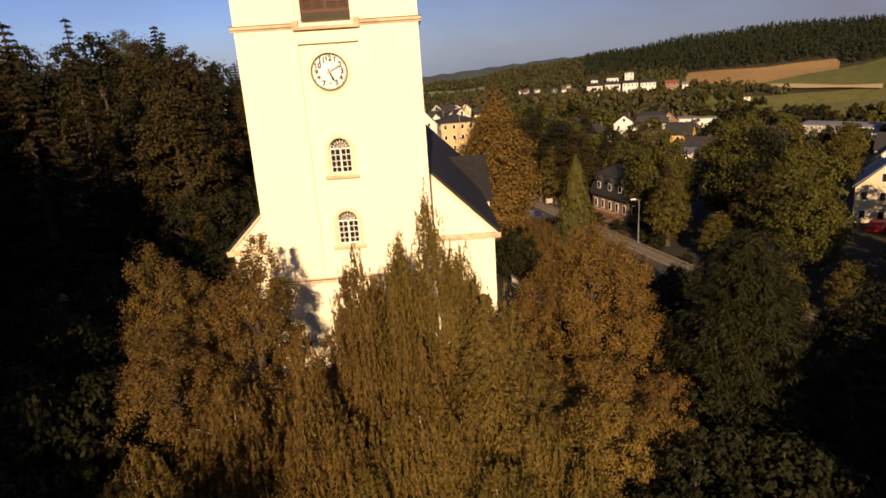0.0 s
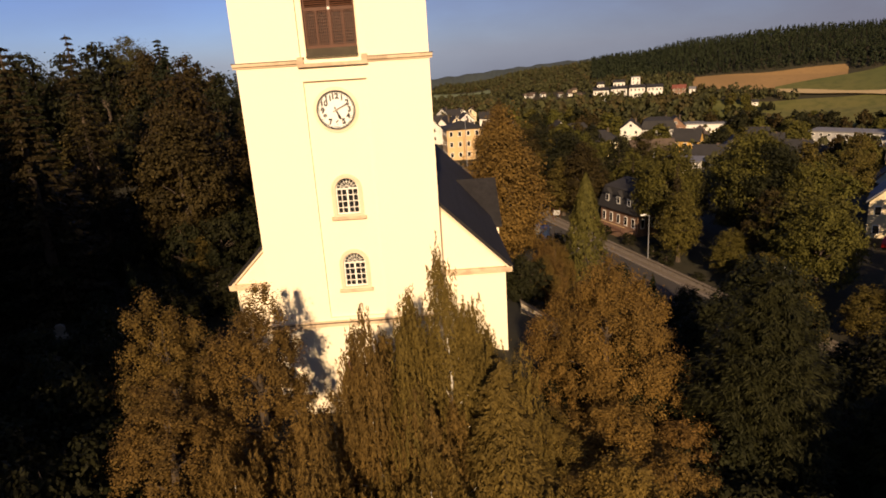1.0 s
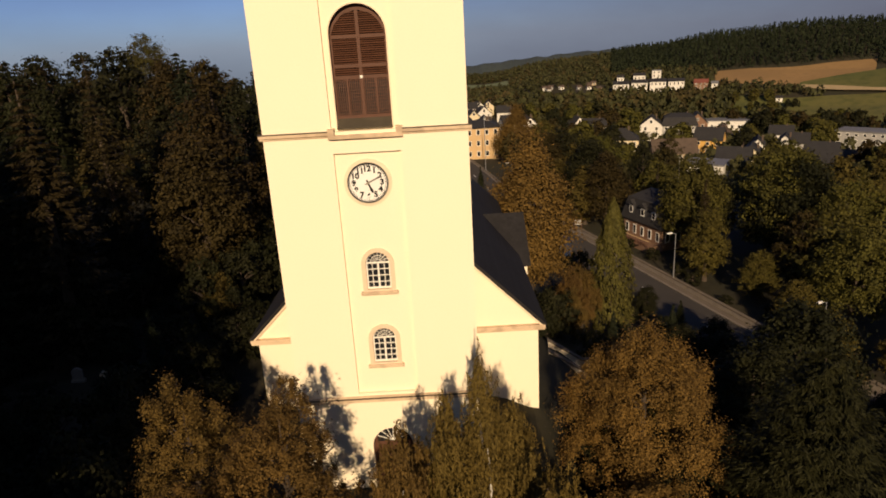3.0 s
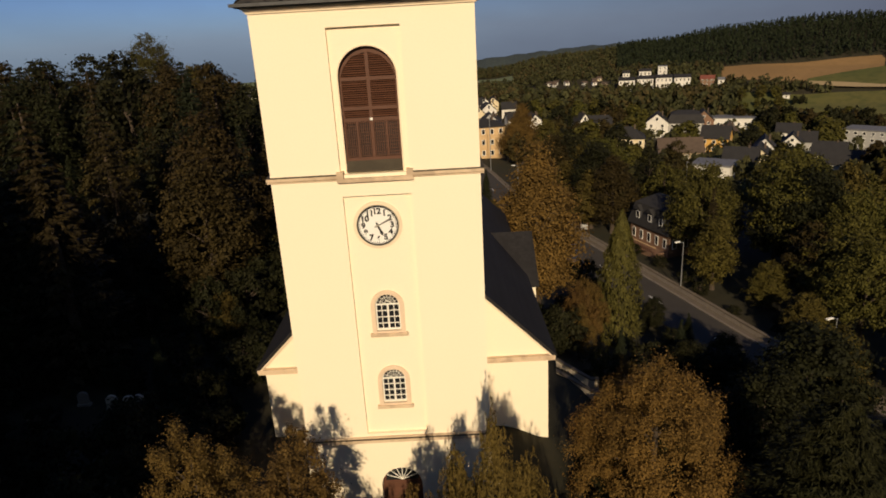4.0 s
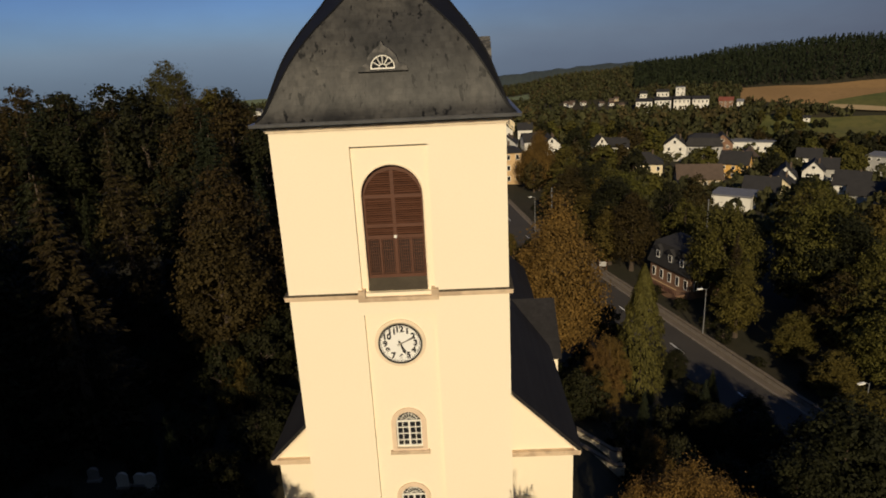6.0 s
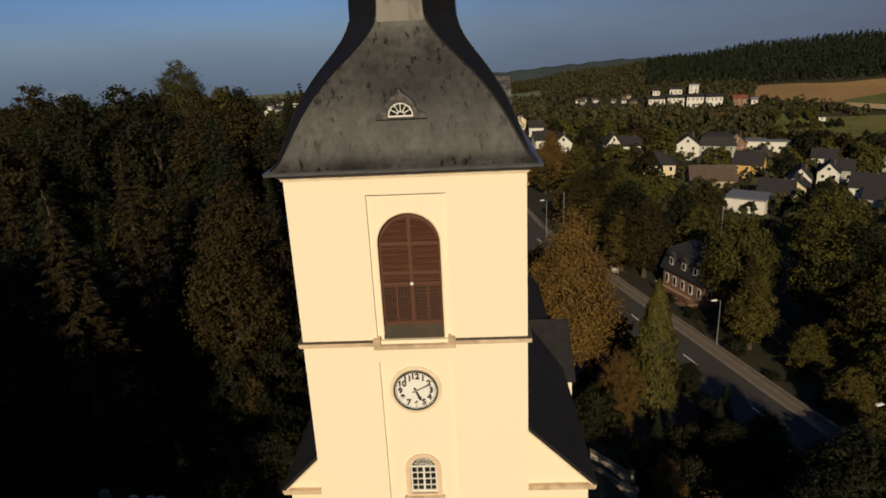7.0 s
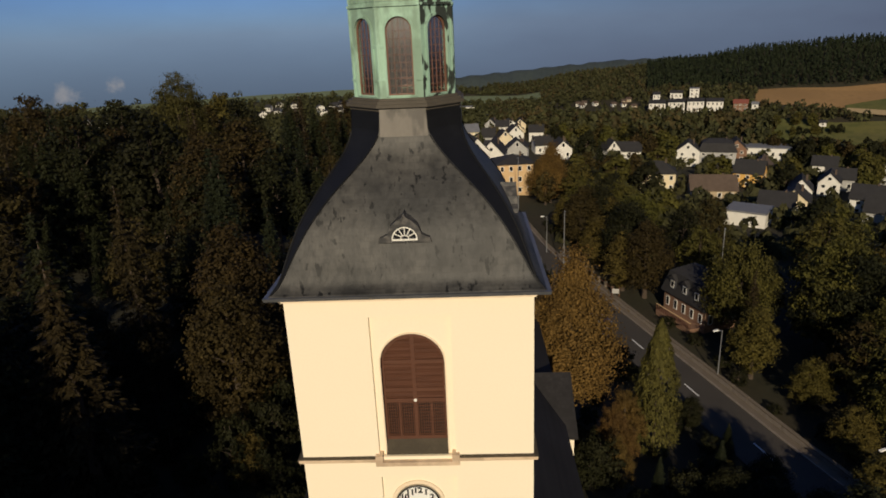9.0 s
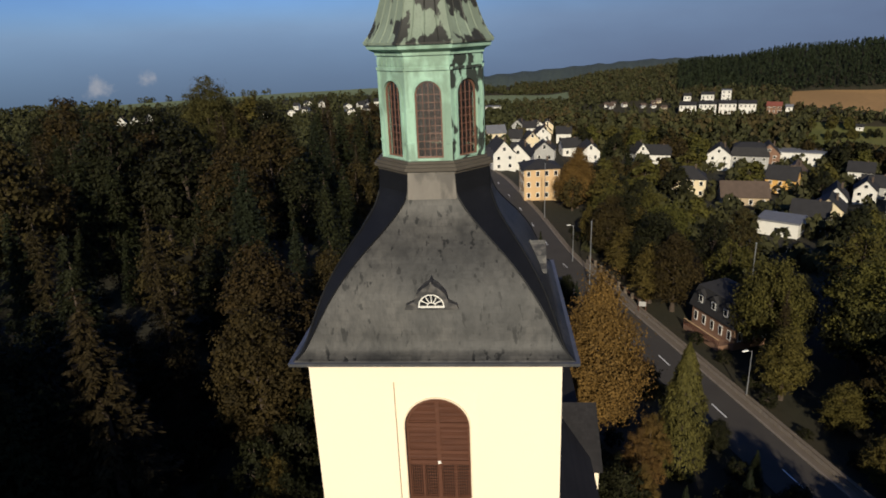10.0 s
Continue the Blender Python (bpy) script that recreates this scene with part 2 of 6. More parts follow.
M["leaf_olive"] = leafmat("leaf_olive", (0.096, 0.074, 0.016), (0.048, 0.039, 0.01))
M["leaf_tall"] = leafmat("leaf_tall", (0.075, 0.070, 0.017), (0.036, 0.035, 0.010))
M["leaf_orange"] = leafmat("leaf_orange", (0.165, 0.096, 0.025), (0.088, 0.054, 0.016))
# needles set very dark, the wood's shade being part of their colour
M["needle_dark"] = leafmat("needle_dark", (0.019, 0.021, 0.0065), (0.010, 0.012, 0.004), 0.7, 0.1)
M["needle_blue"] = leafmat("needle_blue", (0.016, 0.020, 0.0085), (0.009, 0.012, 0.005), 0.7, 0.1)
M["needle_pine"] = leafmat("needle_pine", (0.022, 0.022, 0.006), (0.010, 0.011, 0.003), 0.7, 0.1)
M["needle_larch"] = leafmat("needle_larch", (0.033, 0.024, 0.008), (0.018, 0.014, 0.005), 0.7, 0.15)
M["thuja"] = leafmat("thuja", (0.084, 0.072, 0.017), (0.046, 0.042, 0.011), 0.9, 0.12)


# ---- mesh helpers ----
def link(name, me, material=None, parent=None, label=""):
    ob = new(name, me)
    if material is not None:
        me.materials.append(material)
    if parent is not None:
        ob.parent = parent
    if label:
        tagged(ob, label)
    return ob


def part(name, bm, material, parent=None, label="", smooth=False):
    me = bpy.data.meshes.new(name)
    bmesh.ops.recalc_face_normals(bm, faces=bm.faces[:])
    if smooth:
        for f in bm.faces:
            f.smooth = True
    bm.to_mesh(me)
    bm.free()
    return link(name, me, material, parent, label)


def thing(name, label, category, m=None, group="", kind=""):
    ob = new(name)
    ob.empty_display_size = 0.2
    if m is not None:
        ob.matrix_world = m
    return tagged(ob, label, category, group, kind)


def np_mesh(name, verts, faces):
    """A mesh from arrays of corners and of equal-sided faces."""
    me = bpy.data.meshes.new(name)
    v = np.asarray(verts, np.float32).reshape(-1, 3)
    f = np.asarray(faces, np.int32)
    k = f.shape[1]
    me.vertices.add(len(v))
    me.vertices.foreach_set("co", v.ravel())
    me.loops.add(f.size)
    me.loops.foreach_set("vertex_index", f.ravel())
    me.polygons.add(len(f))
    me.polygons.foreach_set("loop_start", np.arange(0, f.size, k, dtype=np.int32))
    me.polygons.foreach_set("loop_total", np.full(len(f), k, dtype=np.int32))
    me.update(calc_edges=True)
    me.validate()
    return me


def box(bm, x0, x1, y0, y1, z0, z1, bevel=0.0, m=None):
    r = bmesh.ops.create_cube(bm, size=1)
    vs = r["verts"]
    for v in vs:
        v.co = Vector((x0 + (v.co.x + 0.5) * (x1 - x0), y0 + (v.co.y + 0.5) * (y1 - y0), z0 + (v.co.z + 0.5) * (z1 - z0)))
    if bevel:
        es = list({e for v in vs for e in v.link_edges})
        r2 = bmesh.ops.bevel(bm, geom=es, offset=bevel, segments=1, affect="EDGES")
        vs = [v for v in r2["verts"]] or vs
    if m is not None:
        bmesh.ops.transform(bm, matrix=m, verts=list({v for v in vs}))
    return vs


def boxm(*a, bevel=0.0):
    bm = bmesh.new()
    box(bm, *a, bevel=bevel)
    return bm


def rect(x0, x1, z0, z1):
    return [(x0, z0), (x1, z0), (x1, z1), (x0, z1)]


def arch(x0, x1, z0, z1, n=14):
    """Outline of an opening with a half-round head; z1 is the crown."""
    r = (x1 - x0) / 2
    cx, cz = (x0 + x1) / 2, z1 - r
    return [(x0, z0), (x1, z0)] + [(cx + r * math.cos(a), cz + r * math.sin(a)) for a in [math.pi * i / n for i in range(n + 1)]]


def plate(outer, holes, y0, y1, bm=None):
    """A slab in the xz plane from y0 to y1, with openings through it."""
    bm = bm or bmesh.new()
    for y in (y0, y1):
        edges = []
        for loop in [outer, *holes]:
            vs = [bm.verts.new((x, y, z)) for x, z in loop]
            edges += [bm.edges.new((vs[i], vs[(i + 1) % len(vs)])) for i in range(len(vs))]
        bmesh.ops.triangle_fill(bm, edges=edges, use_beauty=True, use_dissolve=False)
    for loop in [outer, *holes]:
        a = [bm.verts.new((x, y0, z)) for x, z in loop]
        c = [bm.verts.new((x, y1, z)) for x, z in loop]
        for i in range(len(loop)):
            j = (i + 1) % len(loop)
            bm.faces.new((a[i], a[j], c[j], c[i]))
    bmesh.ops.remove_doubles(bm, verts=bm.verts[:], dist=1e-4)
    return bm


def loft(rings, bm=None, cap=True, closed=True):
    """Joins rings of corners to a skin."""
    bm = bm or bmesh.new()
    vs = [[bm.verts.new(p) for p in r] for r in rings]
    n = len(vs[0])
    for a, c in zip(vs, vs[1:]):
        for i in range(n if closed else n - 1):
            j = (i + 1) % n
            bm.faces.new((a[i], a[j], c[j], c[i]))
    if cap and closed:
        bm.faces.new(vs[0][::-1])
        bm.faces.new(vs[-1])
    return bm


def tube(bm, p0, p1, r0, r1, n=6):
    p0, p1 = Vector(p0), Vector(p1)
    q = (p1 - p0).to_track_quat("Z", "Y")
    ring = [Vector((math.cos(2 * math.pi * i / n), math.sin(2 * math.pi * i / n), 0)) for i in range(n)]
    return loft([[p0 + q @ (v * r0) for v in ring], [p1 + q @ (v * r1) for v in ring]], bm)


# ---- the lie of the land ----
ROAD = [(58, -80), (46, -30), (35.5, 15), (29.4, 34.7), (26.3, 46), (22.8, 58.5), (19.0, 72), (13.0, 96), (9.0, 120), (3, 150), (-12, 200)]
ROAD_HALF = 2.85
AZ = (-180, -110, -60, -25, -8, 4, 11, 18, 24, 30, 60, 110, 180)
DIST = (0, 30, 60, 90, 130, 180, 250, 350, 480, 650, 1100, 4200)
LAND = (
    (0, 0, 2, 4, 7, 10, 14, 20, 24, 26, 20, -300),
    (0, 0, 2, 4, 7, 10, 14, 18, 20, 20, 10, -300),
    (0, 0, 1, 1, 0, -2, -6, -10, -14, -16, -40, -320),
    (0, 0, 1, 1, 0, -5, -13, -22, -26, -20, -50, -350),
    (0, 0, 0, -1, -4, -8, -13, -20, -26, -20, -60, -350),
    (0, 0, -3, -7, -9, -12, -15, -20, -25, -24, -60, -350),
    (0, -1, -8.5, -10.5, -11, -14, -17, -18, -17, -14, -50, -350),
    (0, -5, -10, -11, -12, -16, -20, -18, -14, -6, -40, -330),
    (0, -6, -10.5, -11, -12.5, -16.5, -20.5, -20.5, -14.5, 3, -35, -330),
    (0, -7, -11, -11.5, -13, -17, -21, -23, -16, 8, -30, -330),
    (0, -8, -11, -12, -13, -15, -15, -12, -5, 8, -20, -330),
    (0, 0, -4, -8, -8, -6, 0, 6, 10, 12, 0, -300),
    (0, 0, 2, 4, 7, 10, 14, 20, 24, 26, 20, -300),
)
LAND_A = np.array(LAND, float)


def smooth(t):
    t = np.clip(t, 0, 1)
    return t * t * (3 - 2 * t)


def road_offset(x, y):
    """Distance to the road's middle line."""
    best = np.full(np.shape(x), 1e9)
    for (ax, ay), (cx, cy) in zip(ROAD, ROAD[1:]):
        dx, dy = cx - ax, cy - ay
        t = np.clip(((x - ax) * dx + (y - ay) * dy) / (dx * dx + dy * dy), 0, 1)
        best = np.minimum(best, np.hypot(x - ax - t * dx, y - ay - t * dy))
    return best


def road_level(y):
    return np.interp(y, (-80, 20, 80, 150, 220), (-11, -11, -11, -9.5, -9))


NEAR, SHRINK, EYE_Z = 230.0, 0.286, 22.0


def plan(x, y):
    """Lay a place of the wide plan into the world: the far slopes stand closer and smaller. Gives x, y and the scale."""
    d = np.hypot(x - 2, y + 20)
    k = np.where(d > NEAR, (NEAR + (d - NEAR) * SHRINK) / np.maximum(d, 1e-6), 1.0)
    return 2 + (x - 2) * k, -20 + (y + 20) * k, k


def land(x, y):
    """Height of the ground in the world."""
    x, y = np.asarray(x, float), np.asarray(y, float)
    d = np.hypot(x - 2, y + 20)
    k = np.where(d > NEAR, d / (NEAR + (d - NEAR) / SHRINK), 1.0)
    return EYE_Z + (wide_land(2 + (x - 2) / k, -20 + (y + 20) / k) - EYE_Z) * k - 0.13 * np.maximum(0, d - 352)


def wide_land(x, y):
    """Height of the ground in the wide plan; works on numbers and arrays."""
    x, y = np.asarray(x, float), np.asarray(y, float)
    d, a = np.hypot(x - 2, y + 20), np.degrees(np.arctan2(x - 2, y + 20))
    k = np.clip(np.searchsorted(AZ, a) - 1, 0, len(AZ) - 2)
    az = np.array(AZ, float)
    f = smooth((a - az[k]) / (az[k + 1] - az[k]))
    h = np.zeros(np.shape(x))
    rows = np.stack([np.interp(d, DIST, r) for r in LAND_A])
    h = np.take_along_axis(rows, k[None], 0)[0] * (1 - f) + np.take_along_axis(rows, k[None] + 1, 0)[0] * f
    # the churchyard is a level terrace
    ter = np.maximum(smooth((x - 4.0) / 3.2), smooth(np.maximum(-x - 13, np.maximum(y - 38, -40 - y)) / 14))
    h = h * ter
    # the road lies in a bench of its own
    r = road_offset(x, y)
    w = 1 - smooth((r - ROAD_HALF - 2.5) / 12)
    return h * (1 - w) + (road_level(y) - 0.05) * w


def ground_z(x, y):
    return float(land(np.array([x]), np.array([y]))[0])


def wide_z(x, y):
    return float(wide_land(np.array([x]), np.array([y]))[0])


def make_ground():
    rad = np.concatenate([[0], np.geomspace(4, 225, 64), np.linspace(229, 362, 90), np.geomspace(370, 4200, 24)])
    ang = np.radians(np.linspace(-180, 180, 289)[:-1])
    R, A = np.meshgrid(rad, ang, indexing="ij")
    X, Y = 2 + R * np.sin(A), -20 + R * np.cos(A)
    Z = land(X, Y)
    n = len(ang)
    i, j = np.meshgrid(np.arange(len(rad) - 1), np.arange(n), indexing="ij")
    a, b = i * n + j, i * n + (j + 1) % n
    me = np_mesh("ground", np.stack([X, Y, Z], -1), np.stack([a, b, b + n, a + n], -1).reshape(-1, 4))
    me.polygons.foreach_set("use_smooth", np.ones(len(me.polygons), bool))
    return tagged(link("ground", me, M["ground"]), "grassy and earthy ground sloping from churchyard into the valley", "ground", kind="structure")


make_ground()


def ribbon(name, pts, off0, off1, dz, material, label, category, thick=0.0, kind="structure"):
    """A strip along a line, between two sideways offsets."""
    P = np.array(pts, float)
    t = np.concatenate([[0], np.cumsum(np.hypot(*np.diff(P, axis=0).T))])
    s = np.arange(0, t[-1], 2.0)
    x, y = np.interp(s, t, P[:, 0]), np.interp(s, t, P[:, 1])
    k = np.ones(5) / 5
    x[2:-2], y[2:-2] = np.convolve(x, k, "valid"), np.convolve(y, k, "valid")
    tx, ty = np.gradient(x), np.gradient(y)
    ln = np.hypot(tx, ty)
    nx, ny = ty / ln, -tx / ln
    rings = []
    for i in range(len(s)):
        z = float(road_level(y[i])) + dz
        a, b = (x[i] + nx[i] * off0, y[i] + ny[i] * off0), (x[i] + nx[i] * off1, y[i] + ny[i] * off1)
        rings.append([(*a, z - thick - 0.3), (*b, z - thick - 0.3), (*b, z), (*a, z)])
    return tagged(part(name, loft(rings), material), label, category, kind=kind)


ribbon("road", ROAD, -ROAD_HALF, ROAD_HALF, 0.05, M["asphalt"], "grey asphalt main road running down past the church", "road")
ribbon("pavement", ROAD, ROAD_HALF + 0.16, ROAD_HALF + 0.95, 0.17, M["paving"], "pale worn pavement along the road", "pavement")
ribbon("kerb", ROAD, ROAD_HALF, ROAD_HALF + 0.15, 0.19, M["stone"], "grey stone kerb between road and pavement", "kerb")

# ---- church tower ----
PX = 1.24  # half width of the sunk middle strip
tower = thing("church_tower", "tall cream plastered church tower with sunk middle strip", "tower")
SIDE = 3.75
W1 = arch(-0.47, 0.47, 9.17, 10.70)
W2 = arch(-0.47, 0.47, 5.96, 7.48)
BEL = arch(-1.04, 1.04, 15.50, 19.80, 20)
body = part("front_skin", plate(rect(-SIDE, SIDE, 4.5, 21.0), [rect(-PX, PX, 4.62, 14.62), rect(-PX, PX, 15.42, 20.40)], 0, 0.16), M["plaster"], tower)
part("front_wall", plate(rect(-SIDE, SIDE, 4.5, 21.0), [W1, W2, BEL], 0.16, 0.62), M["plaster"], tower)
part("side_wall", boxm(-SIDE, -SIDE + 0.5, 0.62, 7.5, 4.5, 21.0), M["plaster"], tower)
part("side_wall", boxm(SIDE - 0.5, SIDE, 0.62, 7.5, 4.5, 21.0), M["plaster"], tower)
part("back_wall", boxm(-SIDE + 0.5, SIDE - 0.5, 7.0, 7.5, 4.5, 21.0), M["plaster"], tower)
# lower storey, set a little forward
DOOR = arch(-0.85, 0.85, -0.3, 2.95)
part("plinth_front", plate(rect(-SIDE - 0.06, SIDE + 0.06, -0.6, 4.28), [DOOR], -0.06, 0.5), M["plaster"], tower)
part("plinth_side", boxm(-SIDE - 0.06, -SIDE + 0.44, 0.5, 7.2, -0.6, 4.28), M["plaster"], tower)
part("plinth_side", boxm(SIDE - 0.44, SIDE + 0.06, 0.5, 7.2, -0.6, 4.28), M["plaster"], tower)
bm = bmesh.new()
box(bm, -SIDE - 0.16, SIDE + 0.16, -0.16, 7.2, 4.28, 4.42)
box(bm, -SIDE - 0.10, SIDE + 0.10, -0.10, 7.2, 4.42, 4.50)
part("ledge", bm, M["trim"], tower, "weathered brownish ledge")
M["ledge_cap"] = mat("ledge_cap", (0.075, 0.06, 0.04), 0.8, 0.35, 2.0, 12, 0.3)
part("ledge_cap", boxm(-SIDE - 0.18, SIDE + 0.18, -0.18, -0.104, 4.424, 4.45), M["ledge_cap"], tower, "dark weathered cover of the ledge")


def string_course(z, sink, y=0.0):
    bm = bmesh.new()
    for a, b, dz, dy in ((-SIDE - 0.13, -PX - 0.12, 0, 0), (PX + 0.12, SIDE + 0.13, 0, 0)):
        box(bm, a, b, y - 0.13, y + 0.6, z - 0.09, z + 0.02)
        box(bm, a, b, y - 0.05, y + 0.6, z - 0.17, z - 0.09)
    box(bm, -PX - 0.12, -PX + 0.12, y - 0.17, y + 0.5, z - 0.10, z + 0.14)
    box(bm, PX - 0.12, PX + 0.12, y - 0.17, y + 0.5, z - 0.10, z + 0.14)
    box(bm, -PX - 0.12, PX + 0.12, y - 0.17, y + 0.5, z - 0.24, z - 0.10)
    for s in (-1, 1):
        box(bm, *sorted((s * (SIDE - 0.2), s * (SIDE + 0.13))), y + 0.6, 7.5, z - 0.10, z + 0.02)
    return bm


part("string_course", string_course(15.40, 0), M["trim"], tower, "weathered sandstone string course")
for s in (-1, 1):
    part("ledge_cap", boxm(*sorted((s * (PX + 0.13), s * (SIDE + 0.15))), -0.15, 0.02, 15.424, 15.45), M["ledge_cap"], tower, "dark weathered cover of the ledge")
    part("ledge_cap", boxm(*sorted((s * (SIDE + 0.004), s * (SIDE + 0.15))), 0.024, 7.5, 15.424, 15.45), M["ledge_cap"], tower)
# eaves cornice
for o, z0, z1 in ((0.06, 20.95, 21.02), (0.11, 21.02, 21.08), (0.18, 21.08, 21.16)):
    part("cornice", loft([[(-SIDE - o, -o, z), (SIDE + o, -o, z), (SIDE + o, 7.5 + o, z), (-SIDE - o, 7.5 + o, z)] for z in (z0, z1)]), M["trim_light"], tower, "moulded beige eaves cornice")


def arched_window(name, x0, x1, z0, z1, y, parent):
    """White arched window: casing, sill, frame with bars, dark panes."""
    w = part(name, plate(arch(x0, x1, z0, z1), [arch(x0 + 0.05, x1 - 0.05, z0 + 0.05, z1 - 0.05)], y, y + 0.08), M["white_paint"], parent, "white painted frame")
    r = (x1 - x0) / 2
    zs = z1 - r
    part("casing", plate(arch(x0 - 0.17, x1 + 0.17, z0 - 0.12, z1 + 0.16), [arch(x0, x1, z0, z1)], 0.09, 0.17), M["trim_warm"], w, "raised plaster surround")
    part("sill", boxm(x0 - 0.26, x1 + 0.26, 0.02, 0.28, z0 - 0.22, z0 - 0.08, bevel=0.02), M["trim"], w)
    bm = bmesh.new()
    cx = (x0 + x1) / 2
    box(bm, cx - 0.035, cx + 0.035, y - 0.01, y + 0.06, z0, zs)
    for k in (-1, 1):
        box(bm, cx + k * r * 0.5 - 0.014, cx + k * r * 0.5 + 0.014, y + 0.005, y + 0.05, z0, zs)
    n = 4
    for i in range(1, n + 1):
        z = z0 + (zs - z0) * i / n
        h = 0.03 if i == n else 0.013
        box(bm, x0, x1, y + 0.003, y + 0.055, z - h, z + h)
    for i in range(1, 8):
        a = math.pi * i / 8
        tube(bm, (cx + 0.1 * math.cos(a), y + 0.03, zs + 0.1 * math.sin(a)), (cx + r * math.cos(a), y + 0.03, zs + r * math.sin(a)), 0.012, 0.012, 4)
    for k in (0.25, 0.62):
        pts = [(cx + r * k * math.cos(math.pi * i / 10), y + 0.03, zs + r * k * math.sin(math.pi * i / 10)) for i in range(11)]
        for p, q in zip(pts, pts[1:]):
            tube(bm, p, q, 0.012, 0.012, 4)
    part("glazing_grid", bm, M["white_paint"], w)
    part("pane", plate(arch(x0 + 0.02, x1 - 0.02, z0 + 0.02, z1 - 0.02), [], y + 0.045, y + 0.055), M["glass_dark"], w, "dark glass")
    return w


arched_window("window", -0.47, 0.47, 9.17, 10.70, 0.25, tower)
arched_window("window", -0.47, 0.47, 5.96, 7.48, 0.25, tower)
# entrance door
dr = part("door", plate(arch(-0.85, 0.85, -0.3, 2.95), [], 0.30, 0.38), M["wood_brown"], tower, "dark wooden double door")
part("fanlight", plate(arch(-0.7, 0.7, 2.1, 2.85), [], 0.27, 0.30), M["glass_dark"], dr)
for i in range(1, 8):
    bm = bmesh.new()
    a = math.pi * i / 8
    tube(bm, (0, 0.26, 2.12), (0.72 * math.cos(a), 0.26, 2.12 + 0.72 * math.sin(a)), 0.018, 0.018, 4)
    part("glazing_bar", bm, M["white_paint"], dr)

# belfry shutters
sh = part("shutter_frame", plate(arch(-1.04, 1.04, 15.8, 19.80, 20), [arch(-0.93, -0.06, 17.35, 19.3, 10)[:2] + [(-0.06, 19.55), (-0.5, 19.42), (-0.80, 19.1), (-0.93, 18.8)],
          [(0.06, 17.35), (0.93, 17.35), (0.93, 18.8), (0.80, 19.1), (0.5, 19.42), (0.06, 19.55)],
          rect(-0.93, -0.06, 15.95, 17.22), rect(0.06, 0.93, 15.95, 17.22)], 0.36, 0.42), M["wood_brown"], tower, "brown louvred belfry shutters")
for s in (-1, 1):
    for i in range(29):
        z = 17.40 + i * 0.074
        half = 0.93 if z < 18.75 else max(0.15, math.sqrt(max(0.02, 0.93 ** 2 - (z - 18.75) ** 2)))
        if half < 0.2:
            continue
        bm = bmesh.new()
        box(bm, *sorted((s * 0.05, s * half)), -0.034, 0.034, -0.008, 0.008, m=pose(0, 0.40, z, 30 + 7 * math.sin(i * 2.3 + s)))
        part("slat", bm, M["wood_brown"], sh)
bm = bmesh.new()
for s in (-1, 1):
    for i in range(12):
        x = s * (0.09 + i * 0.073)
        box(bm, x - 0.013, x + 0.013, 0.365, 0.415, 15.95, 17.22)
    for i in range(11):
        z = 16.0 + i * 0.118
        box(bm, *sorted((s * 0.06, s * 0.93)), 0.385, 0.405, z - 0.010, z + 0.010)
part("lattice", bm, M["wood_brown"], sh)
part("mid_rail", boxm(-0.93, 0.93, 0.35, 0.42, 18.62, 18.74), M["wood_brown"], sh)
part("mid_rail", boxm(-0.93, 0.93, 0.35, 0.42, 17.62, 17.74), M["wood_brown"], sh)
for x in (-0.52, 0.52):
    part("stile", boxm(x - 0.035, x + 0.035, 0.352, 0.418, 15.95, 17.22), M["wood_brown"], sh)
part("backing", plate(arch(-1.0, 1.0, 15.6, 19.76, 16), [], 0.50, 0.53), M["black_paint"], sh)
part("latch", boxm(-0.05, 0.05, 0.33, 0.37, 17.24, 17.34, bevel=0.01), M["white_paint"], sh, "small pale latch")
part("belfry_sill", loft([[(-1.0, -0.02, 15.50), (1.0, -0.02, 15.50), (1.0, 0.38, 15.50), (-1.0, 0.38, 15.50)], [(-1.0, -0.02, 15.54), (1.0, -0.02, 15.54), (1.0, 0.38, 15.85), (-1.0, 0.38, 15.85)]]), M["ledge_cap"], tower, "sloping weathered metal sill")
bm = bmesh.new()
plate(arch(-1.04, 1.04, 15.5, 19.80, 20), [arch(-1.0, 1.0, 15.54, 19.76, 20)], 0.12, 0.18, bm)
part("belfry_reveal", bm, M["trim_light"], tower)

# ---- clock ----
clock = thing("tower_clock", "round white clock face with black numerals on the tower", "clock", pose(-0.08, 0.12, 13.46))
CR = 0.72
M["hand_grey"] = mat("hand_grey", (0.20, 0.18, 0.16), 0.4, 0.2, 4, 40, 0.05, metal=0.3)


def disc(bm, r, y0, y1, n=48, cx=0, cz=0):
    return loft([[(cx + r * math.cos(2 * math.pi * i / n), y, cz + r * math.sin(2 * math.pi * i / n)) for i in range(n)] for y in (y0, y1)], bm)


def ring(r0, r1, y0, y1, n=48):
    circle = lambda r: [(r * math.cos(2 * math.pi * i / n), r * math.sin(2 * math.pi * i / n)) for i in range(n)]
    return plate(circle(r1), [circle(r0)], y0, y1)


